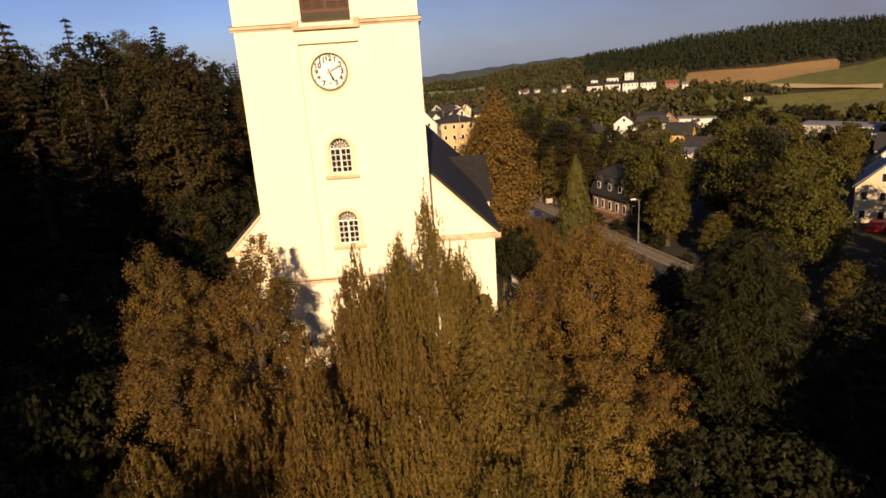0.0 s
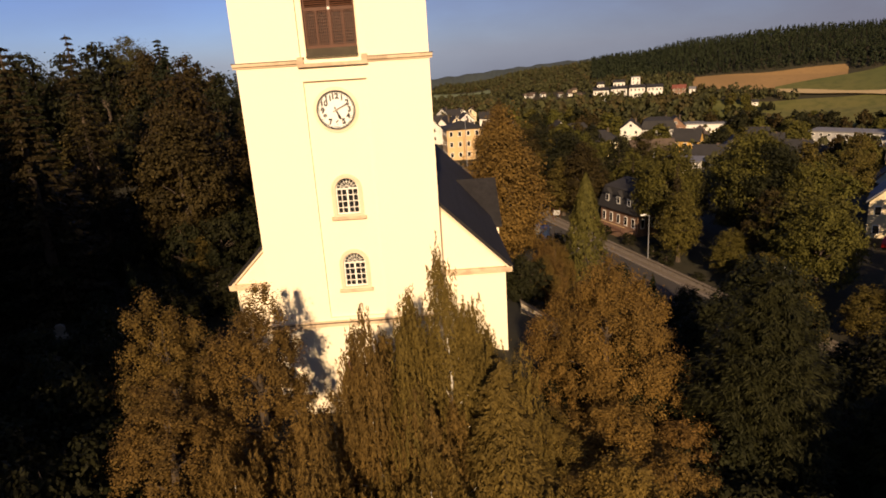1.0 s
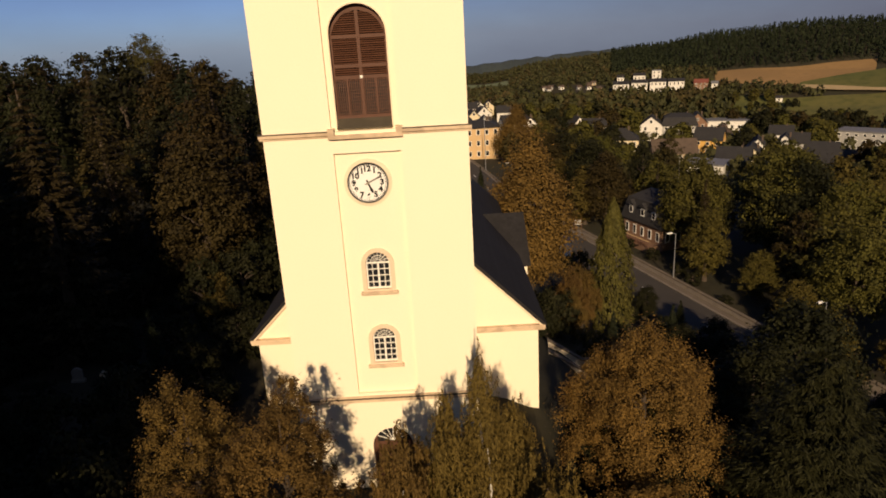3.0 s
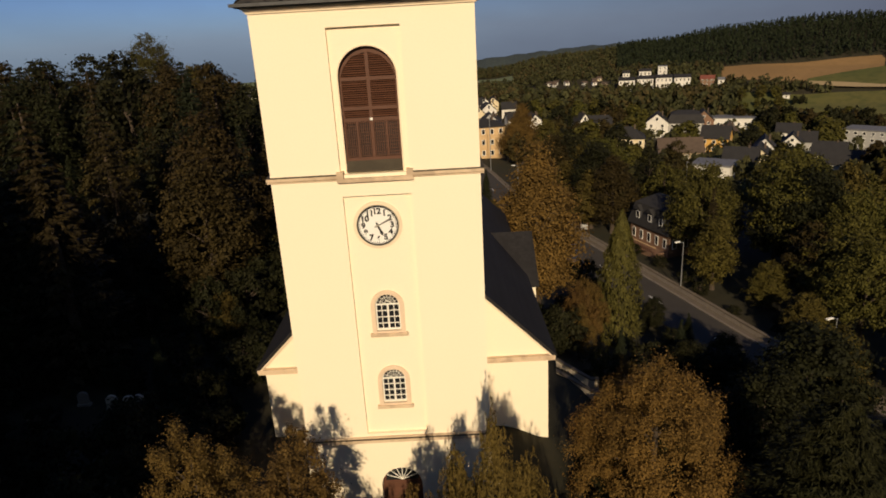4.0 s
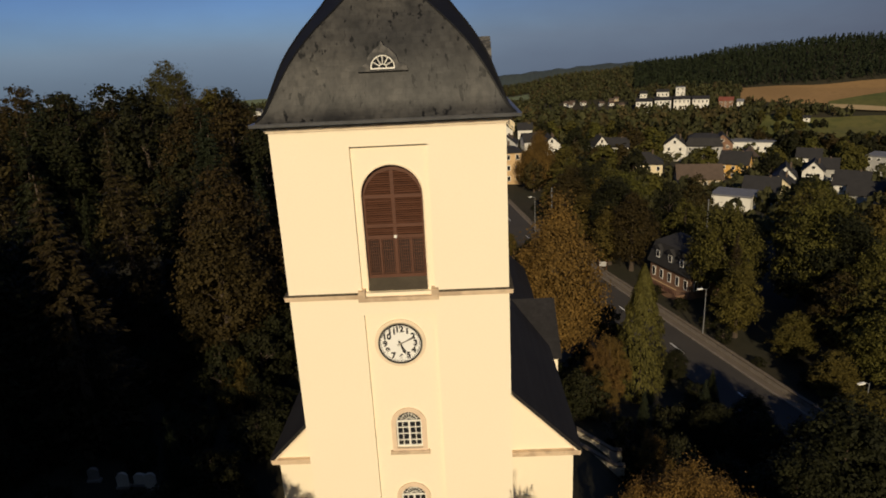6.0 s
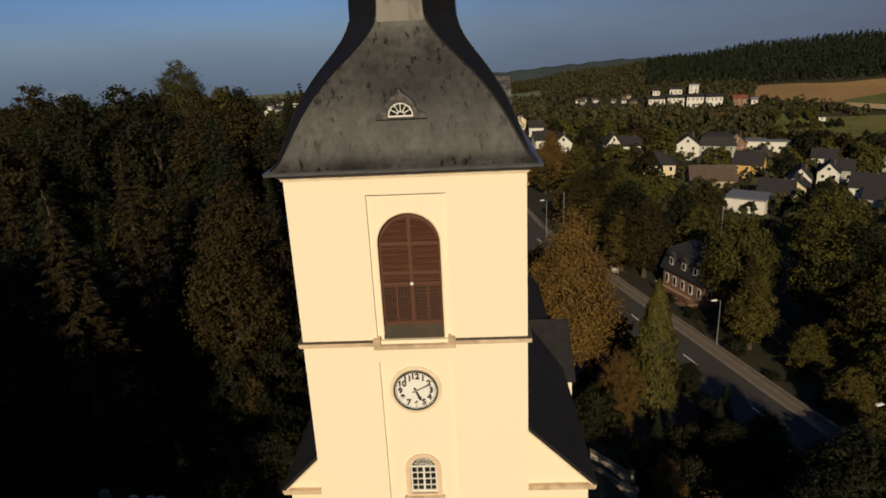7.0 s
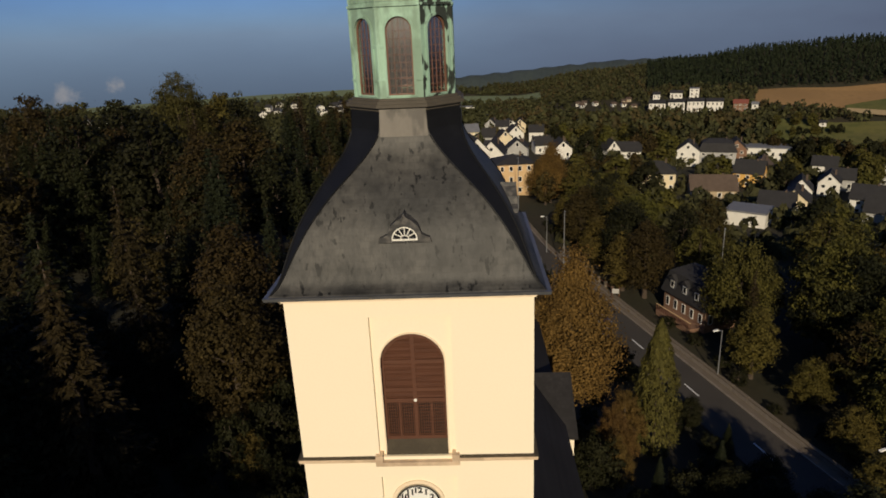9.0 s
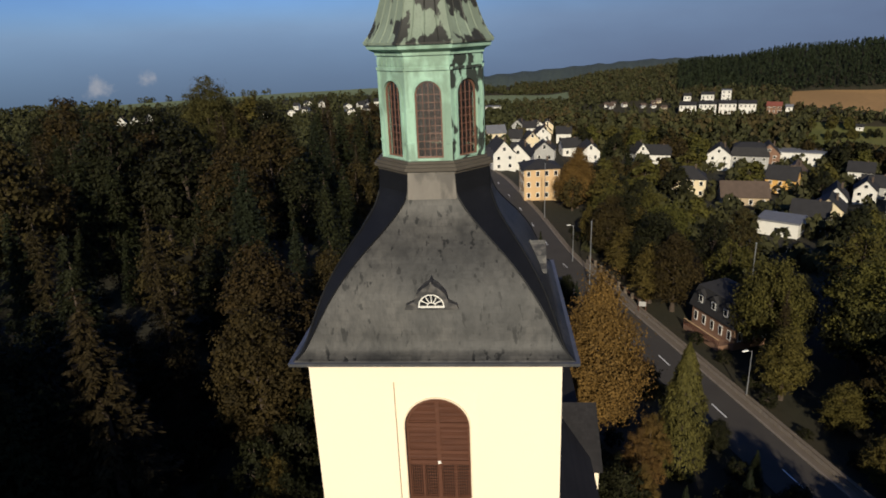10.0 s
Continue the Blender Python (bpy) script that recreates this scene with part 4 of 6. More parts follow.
def weeping(name, label, H, R, base, strands, material, seed, m=None, leaf=0.06):
    """A birch with long hanging strands of small leaves."""
    rng = np.random.default_rng(seed)
    t = thing(name, label, "tree", m)
    peaks = [(0, 0, H), (0, 0, H * 0.93)] + [(R * q * math.cos(a), R * q * math.sin(a), H * (1.02 - 0.42 * q - h)) for a, q, h in zip(rng.uniform(0, 6.28, 15), rng.uniform(0.15, 0.95, 15), rng.uniform(0, 0.2, 15))]
    P, Nn, Ax = [], [], []
    limbs = []
    for s in range(strands):
        pk = peaks[rng.integers(len(peaks))]
        f = rng.uniform(0.0, 1) ** 0.6
        th = rng.uniform(0, 6.283)
        reach = R * 0.42 * f * rng.uniform(0.3, 1.15)
        z0 = pk[2] - (pk[2] - base) * f ** 2.0 * 0.80 + rng.normal() * 0.25
        x0, y0 = pk[0] + reach * math.cos(th), pk[1] + reach * math.sin(th)
        if s % 28 == 0:
            limbs.append((x0 * 0.7, y0 * 0.7, min(z0, H * 0.6)))
        L = rng.uniform(0.5, 1.9) * (0.5 + 0.5 * f + 0.25)
        k = int(L / 0.030)
        u = np.sort(rng.uniform(0, 1, k))
        sway = rng.normal(size=2) * 0.10
        p = np.stack([x0 + sway[0] * u * L + rng.normal(size=k) * 0.024, y0 + sway[1] * u * L + rng.normal(size=k) * 0.024, z0 - u * L], 1)
        P.append(p)
        Ax.append(unit(rng.normal(size=(k, 3)) * 0.28 + np.array([0, 0, -1.0])))
        o = np.array([math.cos(th), math.sin(th), 0.25])
        Nn.append(unit(o + rng.normal(size=(k, 3)) * 0.7))
    P, Nn, Ax = (np.concatenate(q) for q in (P, Nn, Ax))
    q = leaf * rng.uniform(0.7, 1.3, len(P))
    link("crown", crown_mesh("crown", leaf_quads(P, Nn, Ax, q * 1.25, q * 0.30)), M[material], t)
    bm = trunk_mesh(H, 0.10, rng, limbs[:7], 0.5, 8, 0.74, 0.22)
    part("trunk", bm, M["birch_bark"], t, "white birch bark with dark scars")
    return t


def column(name, label, H, R, n, material, seed, m=None, leaf=0.16):
    """Narrow cone of overlapping drooping sprays."""
    rng = np.random.default_rng(seed)
    t = thing(name, label, "tree", m)
    f = rng.uniform(0, 1, n) ** 0.8
    th = rng.uniform(0, 6.283, n)
    lump = 1 + 0.14 * np.sin(th * 5 + f * 26) + 0.10 * np.sin(th * 3 - f * 47)
    r = R * np.clip((1 - f) * 1.9, 0, 1) ** 0.75 * np.clip(f * 6 + 0.55, 0, 1) * lump * rng.uniform(0.6, 1.0, n) ** 0.5
    p = np.stack([r * np.cos(th), r * np.sin(th), 0.3 + f * (H - 0.3)], 1)
    o = np.stack([np.cos(th), np.sin(th), np.full(n, 0.35)], 1)
    nrm = unit(o + rng.normal(size=(n, 3)) * 0.45)
    ax = unit(np.array([0, 0, -1.0]) + o * 0.35 + rng.normal(size=(n, 3)) * 0.25)
    s = leaf * rng.uniform(0.6, 1.4, n)
    link("crown", crown_mesh("crown", leaf_quads(p, nrm, ax, s, s * 0.42)), M[material], t)
    part("trunk", trunk_mesh(H, 0.16, rng, [], 0.05, 7, 0.95), M["bark"], t)
    return t


def at(x, y, turn=0.0, s=1.0, sz=None, dz=0.0):
    sz = sz or s
    x, y, k = (float(v) for v in plan(x, y))
    return pose(x, y, ground_z(x, y) + dz, 0, 0, turn) @ Matrix.Diagonal((s * k, s * k, sz * k, 1))


def put(ob, x, y, turn=0.0, s=1.0, sz=None, label="", top=None, height=None):
    """Copy a tree to a place on the ground; top: the height above datum that its tip reaches."""
    if top is not None:
        sz = (top - ground_z(x, y)) / height
        s = s if s != 1.0 else sz
    c = copy_thing(ob, at(x, y, turn, s, sz))
    if label:
        tagged(c, label)
    return c


# trees in front of the church
SHRUB_SPOTS = []
weeping("birch_tree", "weeping birch with yellowing leaves before the church", 9.5, 2.9, 0.6, 2700, "leaf_birch", 11, m=at(3.5, -6.3))
weeping("birch_tree", "lower weeping birch with pale trunk before the church", 8.0, 3.0, 0.4, 2400, "leaf_birch", 12, m=at(1.0, -7.7))
broadleaf("linden_tree", "autumn-brown linden with rounded crown", 9.3, 4.3, 0.2, 440, 190, 0.052, "leaf_linden", 21, taper=0.5, m=pose(12.0, 4.0, -4.3), squash=1.9, lobes=0.4, clump=0.5)
lt1 = broadleaf("linden_tree", "olive-brown linden beside the tower", 7.9, 2.7, 0.3, 190, 190, 0.046, "leaf_near", 22, taper=0.6, m=at(-3.3, -4.7), squash=2.0, lobes=0.4, clump=0.54)
lt2 = broadleaf("linden_tree", "brown-leaved linden at the churchyard edge", 7.4, 2.7, 0.3, 190, 190, 0.046, "leaf_near", 23, taper=0.65, m=at(-7.3, -2.9), squash=2.0, lobes=0.4, clump=0.54)
for x, y, turn, s, sz in ((-5.8, -7.4, 80, 1.05, 0.72), (6.8, -4.4, 140, 1.0, 0.62), (8.0, -6.6, 70, 0.9, 0.50)):
    put(lt1 if x < 0 else lt2, x, y, turn, s, sz, "small brown-leaved linden among taller trees")
reg = weeping("young_birch", "low young birch with olive-yellow hanging leaves", 4.6, 2.5, 0.1, 1300, "leaf_birch", 24, m=at(3.0, -10.4))
for x, y, turn, s, sz in ((-0.4, -10.6, 50, 1.0, 0.95), (-3.4, -9.4, 140, 1.0, 1.0), (6.4, -9.6, 200, 1.0, 0.95), (1.3, -12.2, 300, 0.8, 0.6), (5.0, -12.0, 20, 0.8, 0.62), (-5.6, -11.0, 20, 1.0, 0.7)):
    put(reg, x, y, turn, s, sz)
lin2 = broadleaf("linden_tree", "low ochre linden under the taller trees", 5.2, 2.6, 0.1, 230, 120, 0.056, "leaf_linden", 25, taper=0.5, m=at(9.2, -7.4), squash=2.0, lobes=0.4, clump=0.54)
put(lin2, 12.2, -5.0, 100, 0.9, 0.8)
put(lin2, 11.0, -1.2, 200, 1.15, 0.85)
put(lin2, 14.0, -1.0, 310, 1.0, 0.8)
# places of shrubs added to fill the shaded gap under the lindens
for x, y, s in ((12.6, -8.4, 1.3), (14.6, -5.6, 1.4), (10.6, -10.2, 1.1), (16.2, -8.0, 1.5), (13.4, -11.0, 1.2), (15.4, -2.0, 1.5), (18.0, -6.0, 1.4)):
    SHRUB_SPOTS.append((x, y, s))
conifer("young_larch", "slim young larch with yellow-green needles", 7.0, 2.2, 34, 10, 62, 0.085, "leaf_birch", 31, 0.12, 0.75, m=at(5.1, -8.9))
pine = conifer("pine_tree", "dense dark green pine on the slope", 11.2, 4.9, 34, 13, 190, 0.15, "needle_pine", 41, -0.16, 0.62, m=at(18.4, 0.4), slim=0.2)

# shrub whose near-black leaves carry the shade of the ground
bush = broadleaf("shrub", "leafy shrub in the churchyard, coloured near-black like shade", 3.0, 1.7, 0.15, 60, 55, 0.085, "leaf_shaded", 45, taper=0.3, m=at(-12.4, 3.0))
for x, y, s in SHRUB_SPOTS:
    put(bush, x, y, x * 91, s, s, "near-black leafy shrub filling the shaded gap under the lindens")
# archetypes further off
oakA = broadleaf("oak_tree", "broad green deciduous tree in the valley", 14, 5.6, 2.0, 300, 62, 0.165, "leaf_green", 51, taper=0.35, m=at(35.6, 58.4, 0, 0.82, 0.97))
oakB = broadleaf("maple_tree", "dark green deciduous tree with uneven crown", 14, 5.0, 1.6, 270, 62, 0.165, "leaf_shaded", 52, taper=0.4, m=at(47.0, 52.0))
oakC = broadleaf("ash_tree", "olive deciduous tree turning yellow", 13, 3.5, 1.2, 260, 62, 0.14, "leaf_olive", 53, taper=0.6, m=at(33.6, 48.8, 0, 0.86, 0.70))
oakD = broadleaf("beech_tree", "brown autumn tree with loose crown", 15, 4.6, 2.0, 270, 62, 0.15, "leaf_brown", 54, taper=0.5, m=at(-16.5, 30))
oakE = broadleaf("linden_tree", "orange-brown autumn tree behind the church", 15.6, 5.7, 0.2, 640, 62, 0.122, "leaf_orange", 55, taper=0.86, m=pose(10.7, 34.8, -6.2), lobes=0.4)
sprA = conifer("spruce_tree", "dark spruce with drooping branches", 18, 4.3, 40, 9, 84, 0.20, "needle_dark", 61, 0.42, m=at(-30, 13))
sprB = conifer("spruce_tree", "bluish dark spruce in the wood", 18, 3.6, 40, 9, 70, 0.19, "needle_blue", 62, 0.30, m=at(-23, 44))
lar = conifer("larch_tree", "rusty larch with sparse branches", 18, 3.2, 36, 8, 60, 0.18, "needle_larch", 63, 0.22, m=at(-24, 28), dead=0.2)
column("cypress_tree", "tall narrow conical green cypress near the road", 13.9, 2.0, 11000, "thuja", 71, m=at(18.6, 34.6))

broadleaf("maple_tree", "tall dense olive-green tree standing above the wood", 22, 6.6, 1.0, 620, 70, 0.15, "leaf_tall", 57, taper=0.25, m=at(-54.6, 110.6, 0, 1.0, (21.9 - ground_z(-54.6, 110.6)) / 22), lobes=0.15)
loA = broadleaf("oak_tree", "green deciduous tree deeper in the wood", 14, 5.6, 2.0, 120, 48, 0.23, "leaf_green", 151, taper=0.35, m=at(52, 70))
loB = broadleaf("maple_tree", "dark deciduous tree deeper in the wood", 14, 5.0, 1.6, 120, 48, 0.22, "leaf_shaded", 152, taper=0.4, m=at(-45, 70))
loC = broadleaf("ash_tree", "olive deciduous tree deeper in the wood", 13, 4.4, 1.6, 110, 48, 0.21, "leaf_olive", 153, taper=0.5, m=at(56, 62))
loD = broadleaf("beech_tree", "brown autumn tree deeper in the wood", 15, 4.6, 2.0, 120, 48, 0.22, "leaf_brown", 154, taper=0.5, m=at(-38, 80))
loS = conifer("spruce_tree", "dark spruce deeper in the wood", 18, 4.0, 30, 9, 34, 0.30, "needle_dark", 161, 0.40, m=at(-50, 60))
loT = conifer("spruce_tree", "bluish spruce deeper in the wood", 18, 3.5, 30, 9, 32, 0.29, "needle_blue", 162, 0.30, m=at(-58, 75))
loL = conifer("larch_tree", "rusty larch deeper in the wood", 18, 3.2, 28, 8, 28, 0.28, "needle_larch", 163, 0.22, m=at(-44, 90), dead=0.2)
FAR_FORM = {oakA: loA, oakB: loB, oakC: loC, oakD: loD, sprA: loS, sprB: loT, lar: loL}

for ob, x, y, turn, s, top, h in (
        (oakC, 37.2, 42.8, 90, 0.85, -3.0, 13), (oakC, 25.2, 75.5, 130, 1.15, 2.6, 13), (oakC, 23.4, 85.0, 20, 1.2, 2.4, 13), (oakD, 21.6, 92.0, 70, 1.0, 1.8, 15), (oakA, 29.5, 87.0, 60, 0.95, 1.8, 14), (oakC, 20.0, 101.0, 250, 1.0, 0.6, 13), (oakB, 25.5, 96.0, 250, 0.9, 0.8, 14), (oakB, 27.0, 80.0, 10, 1.0, 2.2, 14), (oakD, 27.8, 72.5, 10, 0.9, 1.2, 15),
        (oakE, 20.8, 128.0, 60, 1.05, 2.3, 15.6), (oakC, 36.5, 34.0, 200, 0.8, -3.0, 13), (oakA, 46.0, 55.5, 77, 1.2, 4.4, 14), (oakA, 47, 45.5, 200, 0.8, 1.5, 14), (oakA, 42, 34, 120, 0.9, 0, 14),
        (oakC, 40.5, 24.0, 45, 0.8, -3.2, 13), (pine, 23.0, -2.5, 60, 0.75, 1.2, 11.2), (pine, 26.0, -5.5, 160, 0.8, -0.5, 11.2), (oakB, 26.5, 15.5, 60, 0.85, 0.8, 14), (oakB, 30.5, 6.5, 60, 0.8, -0.5, 14), (oakB, 22.0, 13.0, 160, 0.7, -1.0, 14), (oakC, 31.5, 20.5, 160, 0.95, -1.6, 13), (oakC, 35.0, 26.5, 30, 0.9, -2.6, 13), (oakB, 46.0, 14.0, 60, 1.0, 1.0, 14),
        (sprB, 22.6, 29.0, 10, 0.34, -5.0, 18), (sprB, 16.2, 25.0, 70, 0.26, -3.5, 18), (oakC, 16.0, 13.0, 45, 0.4, -3.5, 13), (oakC, 14.0, 7.0, 45, 0.42, 2.6, 13), (oakB, 25.5, 25.0, 45, 0.45, -6.0, 14),
        (oakD, -29.3, 57.0, 45, 1.0, 17.8, 15), (sprB, -22.3, 43.8, 45, 1.0, 18.0, 18), (oakD, -15.5, 24.0, 45, 0.9, 12.5, 15), (sprA, -26.5, 22.0, 45, 1.0, 18.5, 18), (lar, -21.4, 14.9, 45, 1.35, 17.6, 18),
        (oakD, -13.2, 38.0, 45, 0.8, 11.5, 15), (oakC, -12.8, 29.0, 120, 0.6, 8.0, 13), (oakC, -13.0, 18.0, 10, 0.5, 6.0, 13), (sprB, -14.2, 10.0, 10, 0.3, 5.0, 18)):
    put(ob, x, y, turn, s, None, top=top, height=h)

# unseen tall trees added behind the camera to shade both sides of the churchyard
brng = np.random.default_rng(8)
for gx in np.arange(-66, -9, 5.6):
    for gy in (-16, -24, -32):
        x, y = gx + brng.uniform(-1.8, 1.8), gy + brng.uniform(-2, 2)
        if x > -13.5 - (3.5 if y > -20 else 0):
            continue
        k = brng.integers(3)
        put((sprA, oakB, sprB)[k], x, y, brng.uniform(0, 360), 1.35, None, top=brng.uniform(22, 26) if x > -24 else brng.uniform(27, 33), height=(18, 14, 18)[k])
# lower unseen trees on the right, added to shade the slope
for gx in np.arange(23, 64, 6.5):
    for gy in (-26, -34):
        x, y = gx + brng.uniform(-1.8, 1.8), gy + brng.uniform(-2, 2)
        k = brng.integers(3)
        put((sprA, oakB, oakA)[k], x, y, brng.uniform(0, 360), 1.2, None, top=brng.uniform(9, 13), height=(18, 14, 14)[k])


# unseen row behind the first viewpoint, added to shade the foot of the foreground
put(oakB, -10.8, -34.0, 70, 0.9, None, top=15.5, height=14)
for gx in np.arange(-7.6, 10, 3.8):
    put(oakB if int(gx) % 2 else oakA, gx, -34.5 + brng.uniform(-1, 1), brng.uniform(0, 360), 0.72, None, top=13.2 if gx < -3 else 9.8, height=14)


# shrubs along both walls of the nave, near-black to stand for shade
wr = np.random.default_rng(14)
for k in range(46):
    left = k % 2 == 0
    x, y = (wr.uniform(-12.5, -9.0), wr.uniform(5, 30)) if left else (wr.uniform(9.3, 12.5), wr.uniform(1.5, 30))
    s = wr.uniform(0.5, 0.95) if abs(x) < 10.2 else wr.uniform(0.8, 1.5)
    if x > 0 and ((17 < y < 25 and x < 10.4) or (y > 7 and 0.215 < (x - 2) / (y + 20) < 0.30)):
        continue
    put(bush, x, y, wr.uniform(0, 360), s, s * wr.uniform(0.8, 1.4), "leafy shrub beside the nave, coloured near-black like shade")
for x, y, s in ((13.8, 13.0, 0.36), (14.4, 17.0, 0.4), (13.2, 27.5, 0.5), (15.0, 31.5, 0.55), (12.6, 24.0, 0.4), (16.2, 35.0, 0.5)):
    put(lt2, x, y, x * 50, s * 1.5, s * 1.6, "small brown-leaved linden beside the nave")
# dark growth between the churchyard slope and the road
for x, y, ob, h, tall in ((28.4, 23.5, oakB, 14, 5.2), (26.6, 28.6, oakB, 14, 4.6), (25.2, 34.0, sprA, 18, 4.2), (29.2, 18.0, oakB, 14, 5.6), (23.6, 39.5, oakB, 14, 3.6), (24.0, 31.0, oakC, 13, 3.6), (22.2, 26.0, oakB, 14, 5.0), (31.6, 13.0, oakB, 14, 6.0)):
    put(ob, x, y, x * 37, tall / h * 1.1, tall / h)
for k in range(64):
    s0, side = 84 + 1.75 * k + wr.uniform(-0.8, 0.8), (-1 if k % 3 else 1)
    P_ = np.array(ROAD, float)
    t_ = np.concatenate([[0], np.cumsum(np.hypot(*np.diff(P_, axis=0).T))])
    x, y = np.interp(s0, t_, P_[:, 0]), np.interp(s0, t_, P_[:, 1])
    off = ROAD_HALF + (wr.uniform(1.2, 3.2) if side < 0 else wr.uniform(2.4, 4.2))
    if side > 0 and 150 < s0 < 185:
        continue
    q = wr.uniform(0.45, 0.8)
    put(bush, x + side * off, y, wr.uniform(0, 360), q, q * wr.uniform(0.7, 1.1), "dark leafy shrub along the road")
# row on the church side of the road, further down
for k, (y, ob, h, tall) in enumerate(((64, oakC, 13, 4.5), (69, sprB, 18, 6.5), (75, oakB, 14, 5.0), (81, oakC, 13, 6.0), (87, sprA, 18, 8.0), (93, oakD, 15, 5.5), (99, oakC, 13, 6.0), (105, sprB, 18, 6.0), (112, oakB, 14, 4.5))):
    x = float(np.interp(y, [p[1] for p in ROAD], [p[0] for p in ROAD])) - 5.6 - 0.8 * (k % 2)
    put(ob, x, y, k * 77, tall / h * 0.85, tall / h)


# near-black undergrowth standing for shade in the churchyard and on the slope to the road
urng = np.random.default_rng(19)
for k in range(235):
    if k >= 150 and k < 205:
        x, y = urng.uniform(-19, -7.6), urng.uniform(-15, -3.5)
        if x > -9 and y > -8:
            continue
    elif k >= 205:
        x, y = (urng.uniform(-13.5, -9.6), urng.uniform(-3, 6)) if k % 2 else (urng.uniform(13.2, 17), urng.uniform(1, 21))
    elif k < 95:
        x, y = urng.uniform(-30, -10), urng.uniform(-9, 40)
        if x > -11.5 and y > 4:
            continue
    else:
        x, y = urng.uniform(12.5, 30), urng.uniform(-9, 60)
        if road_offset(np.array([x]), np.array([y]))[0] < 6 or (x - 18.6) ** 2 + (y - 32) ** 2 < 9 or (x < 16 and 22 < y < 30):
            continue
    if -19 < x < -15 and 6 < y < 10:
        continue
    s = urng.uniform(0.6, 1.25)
    put(bush, x, y, urng.uniform(0, 360), s, s * urng.uniform(0.7, 1.5), "leafy shrub in the churchyard, coloured near-black like shade" if x < 0 else "leafy shrub on the slope to the road, coloured near-black like shade")
for x, y, turn, s, top, ob, h in ((-13.5, -6.5, 20, 0.32, 4.0, sprA, 18), (-16.5, -3.0, 80, 0.4, 6.0, oakB, 14), (-12.0, 0.5, 130, 0.25, 4.2, oakB, 14), (-19.5, 1.5, 200, 0.5, 8.0, sprB, 18), (-23.0, 5.0, 30, 0.6, 10.0, oakB, 14), (-11.2, -9.0, 130, 0.2, 2.6, oakB, 14), (-25, 12, 0, 0.8, 14.5, sprA, 18)):
    put(ob, x, y, turn, s, None, top=top, height=h)


# ---- woods ----
def clear_of(x, y):
    """No tree on the church, the road, the lawn before the tower, the town or the fields."""
    if road_offset(np.array([x]), np.array([y]))[0] < 7.0:
        return False
    if -11.5 < x < 11 and -40 < y < 40:
        return False
    return True


rng = np.random.default_rng(5)
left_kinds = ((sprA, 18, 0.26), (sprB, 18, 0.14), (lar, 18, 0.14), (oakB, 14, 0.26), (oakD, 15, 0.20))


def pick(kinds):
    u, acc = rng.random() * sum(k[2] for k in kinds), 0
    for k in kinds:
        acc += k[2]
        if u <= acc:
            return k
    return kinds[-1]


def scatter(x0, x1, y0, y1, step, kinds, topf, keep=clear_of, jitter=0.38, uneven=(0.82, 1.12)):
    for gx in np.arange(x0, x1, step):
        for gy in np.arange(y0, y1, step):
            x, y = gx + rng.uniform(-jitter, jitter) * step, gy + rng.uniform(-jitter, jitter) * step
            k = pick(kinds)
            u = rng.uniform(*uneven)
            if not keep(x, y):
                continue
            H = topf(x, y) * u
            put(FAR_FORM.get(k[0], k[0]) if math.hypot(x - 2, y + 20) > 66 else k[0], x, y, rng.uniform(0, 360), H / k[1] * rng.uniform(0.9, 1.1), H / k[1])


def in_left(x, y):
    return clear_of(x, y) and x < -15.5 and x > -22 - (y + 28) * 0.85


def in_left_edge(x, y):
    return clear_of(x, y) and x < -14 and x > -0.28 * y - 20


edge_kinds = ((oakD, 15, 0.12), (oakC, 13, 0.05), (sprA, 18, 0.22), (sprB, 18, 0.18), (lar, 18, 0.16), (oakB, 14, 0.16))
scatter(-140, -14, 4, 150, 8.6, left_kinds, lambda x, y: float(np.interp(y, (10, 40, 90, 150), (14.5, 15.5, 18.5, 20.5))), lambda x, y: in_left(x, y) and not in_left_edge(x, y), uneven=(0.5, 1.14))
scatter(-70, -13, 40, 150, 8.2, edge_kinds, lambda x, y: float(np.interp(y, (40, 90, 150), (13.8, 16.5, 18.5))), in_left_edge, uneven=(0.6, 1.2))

# ---- houses ----
WALLS = {"white": (0.66, 0.63, 0.57), "cream": (0.66, 0.55, 0.36), "ochre": (0.62, 0.36, 0.10), "beige": (0.40, 0.31, 0.20), "grey": (0.36, 0.35, 0.33), "brick": (0.20, 0.115, 0.072), "tan": (0.56, 0.38, 0.20), "slate": (0.05, 0.05, 0.055)}
for k, c in WALLS.items():
    M["wall_" + k] = mat("wall_" + k, c, 0.9, 0.12, 0.7, 9, 0.1)
M["roof_dark"] = mat("roof_dark", (0.030, 0.028, 0.028), 0.85, 0.3, 0.8, 6, 0.4)
M["roof_brown"] = mat("roof_brown", (0.10, 0.07, 0.05), 0.75, 0.3, 0.8, 6, 0.4)
M["roof_grey"] = mat("roof_grey", (0.16, 0.16, 0.17), 0.7, 0.25, 0.8, 6, 0.3)
M["roof_red"] = mat("roof_red", (0.22, 0.07, 0.045), 0.75, 0.3, 0.8, 6, 0.4)
SITES = []


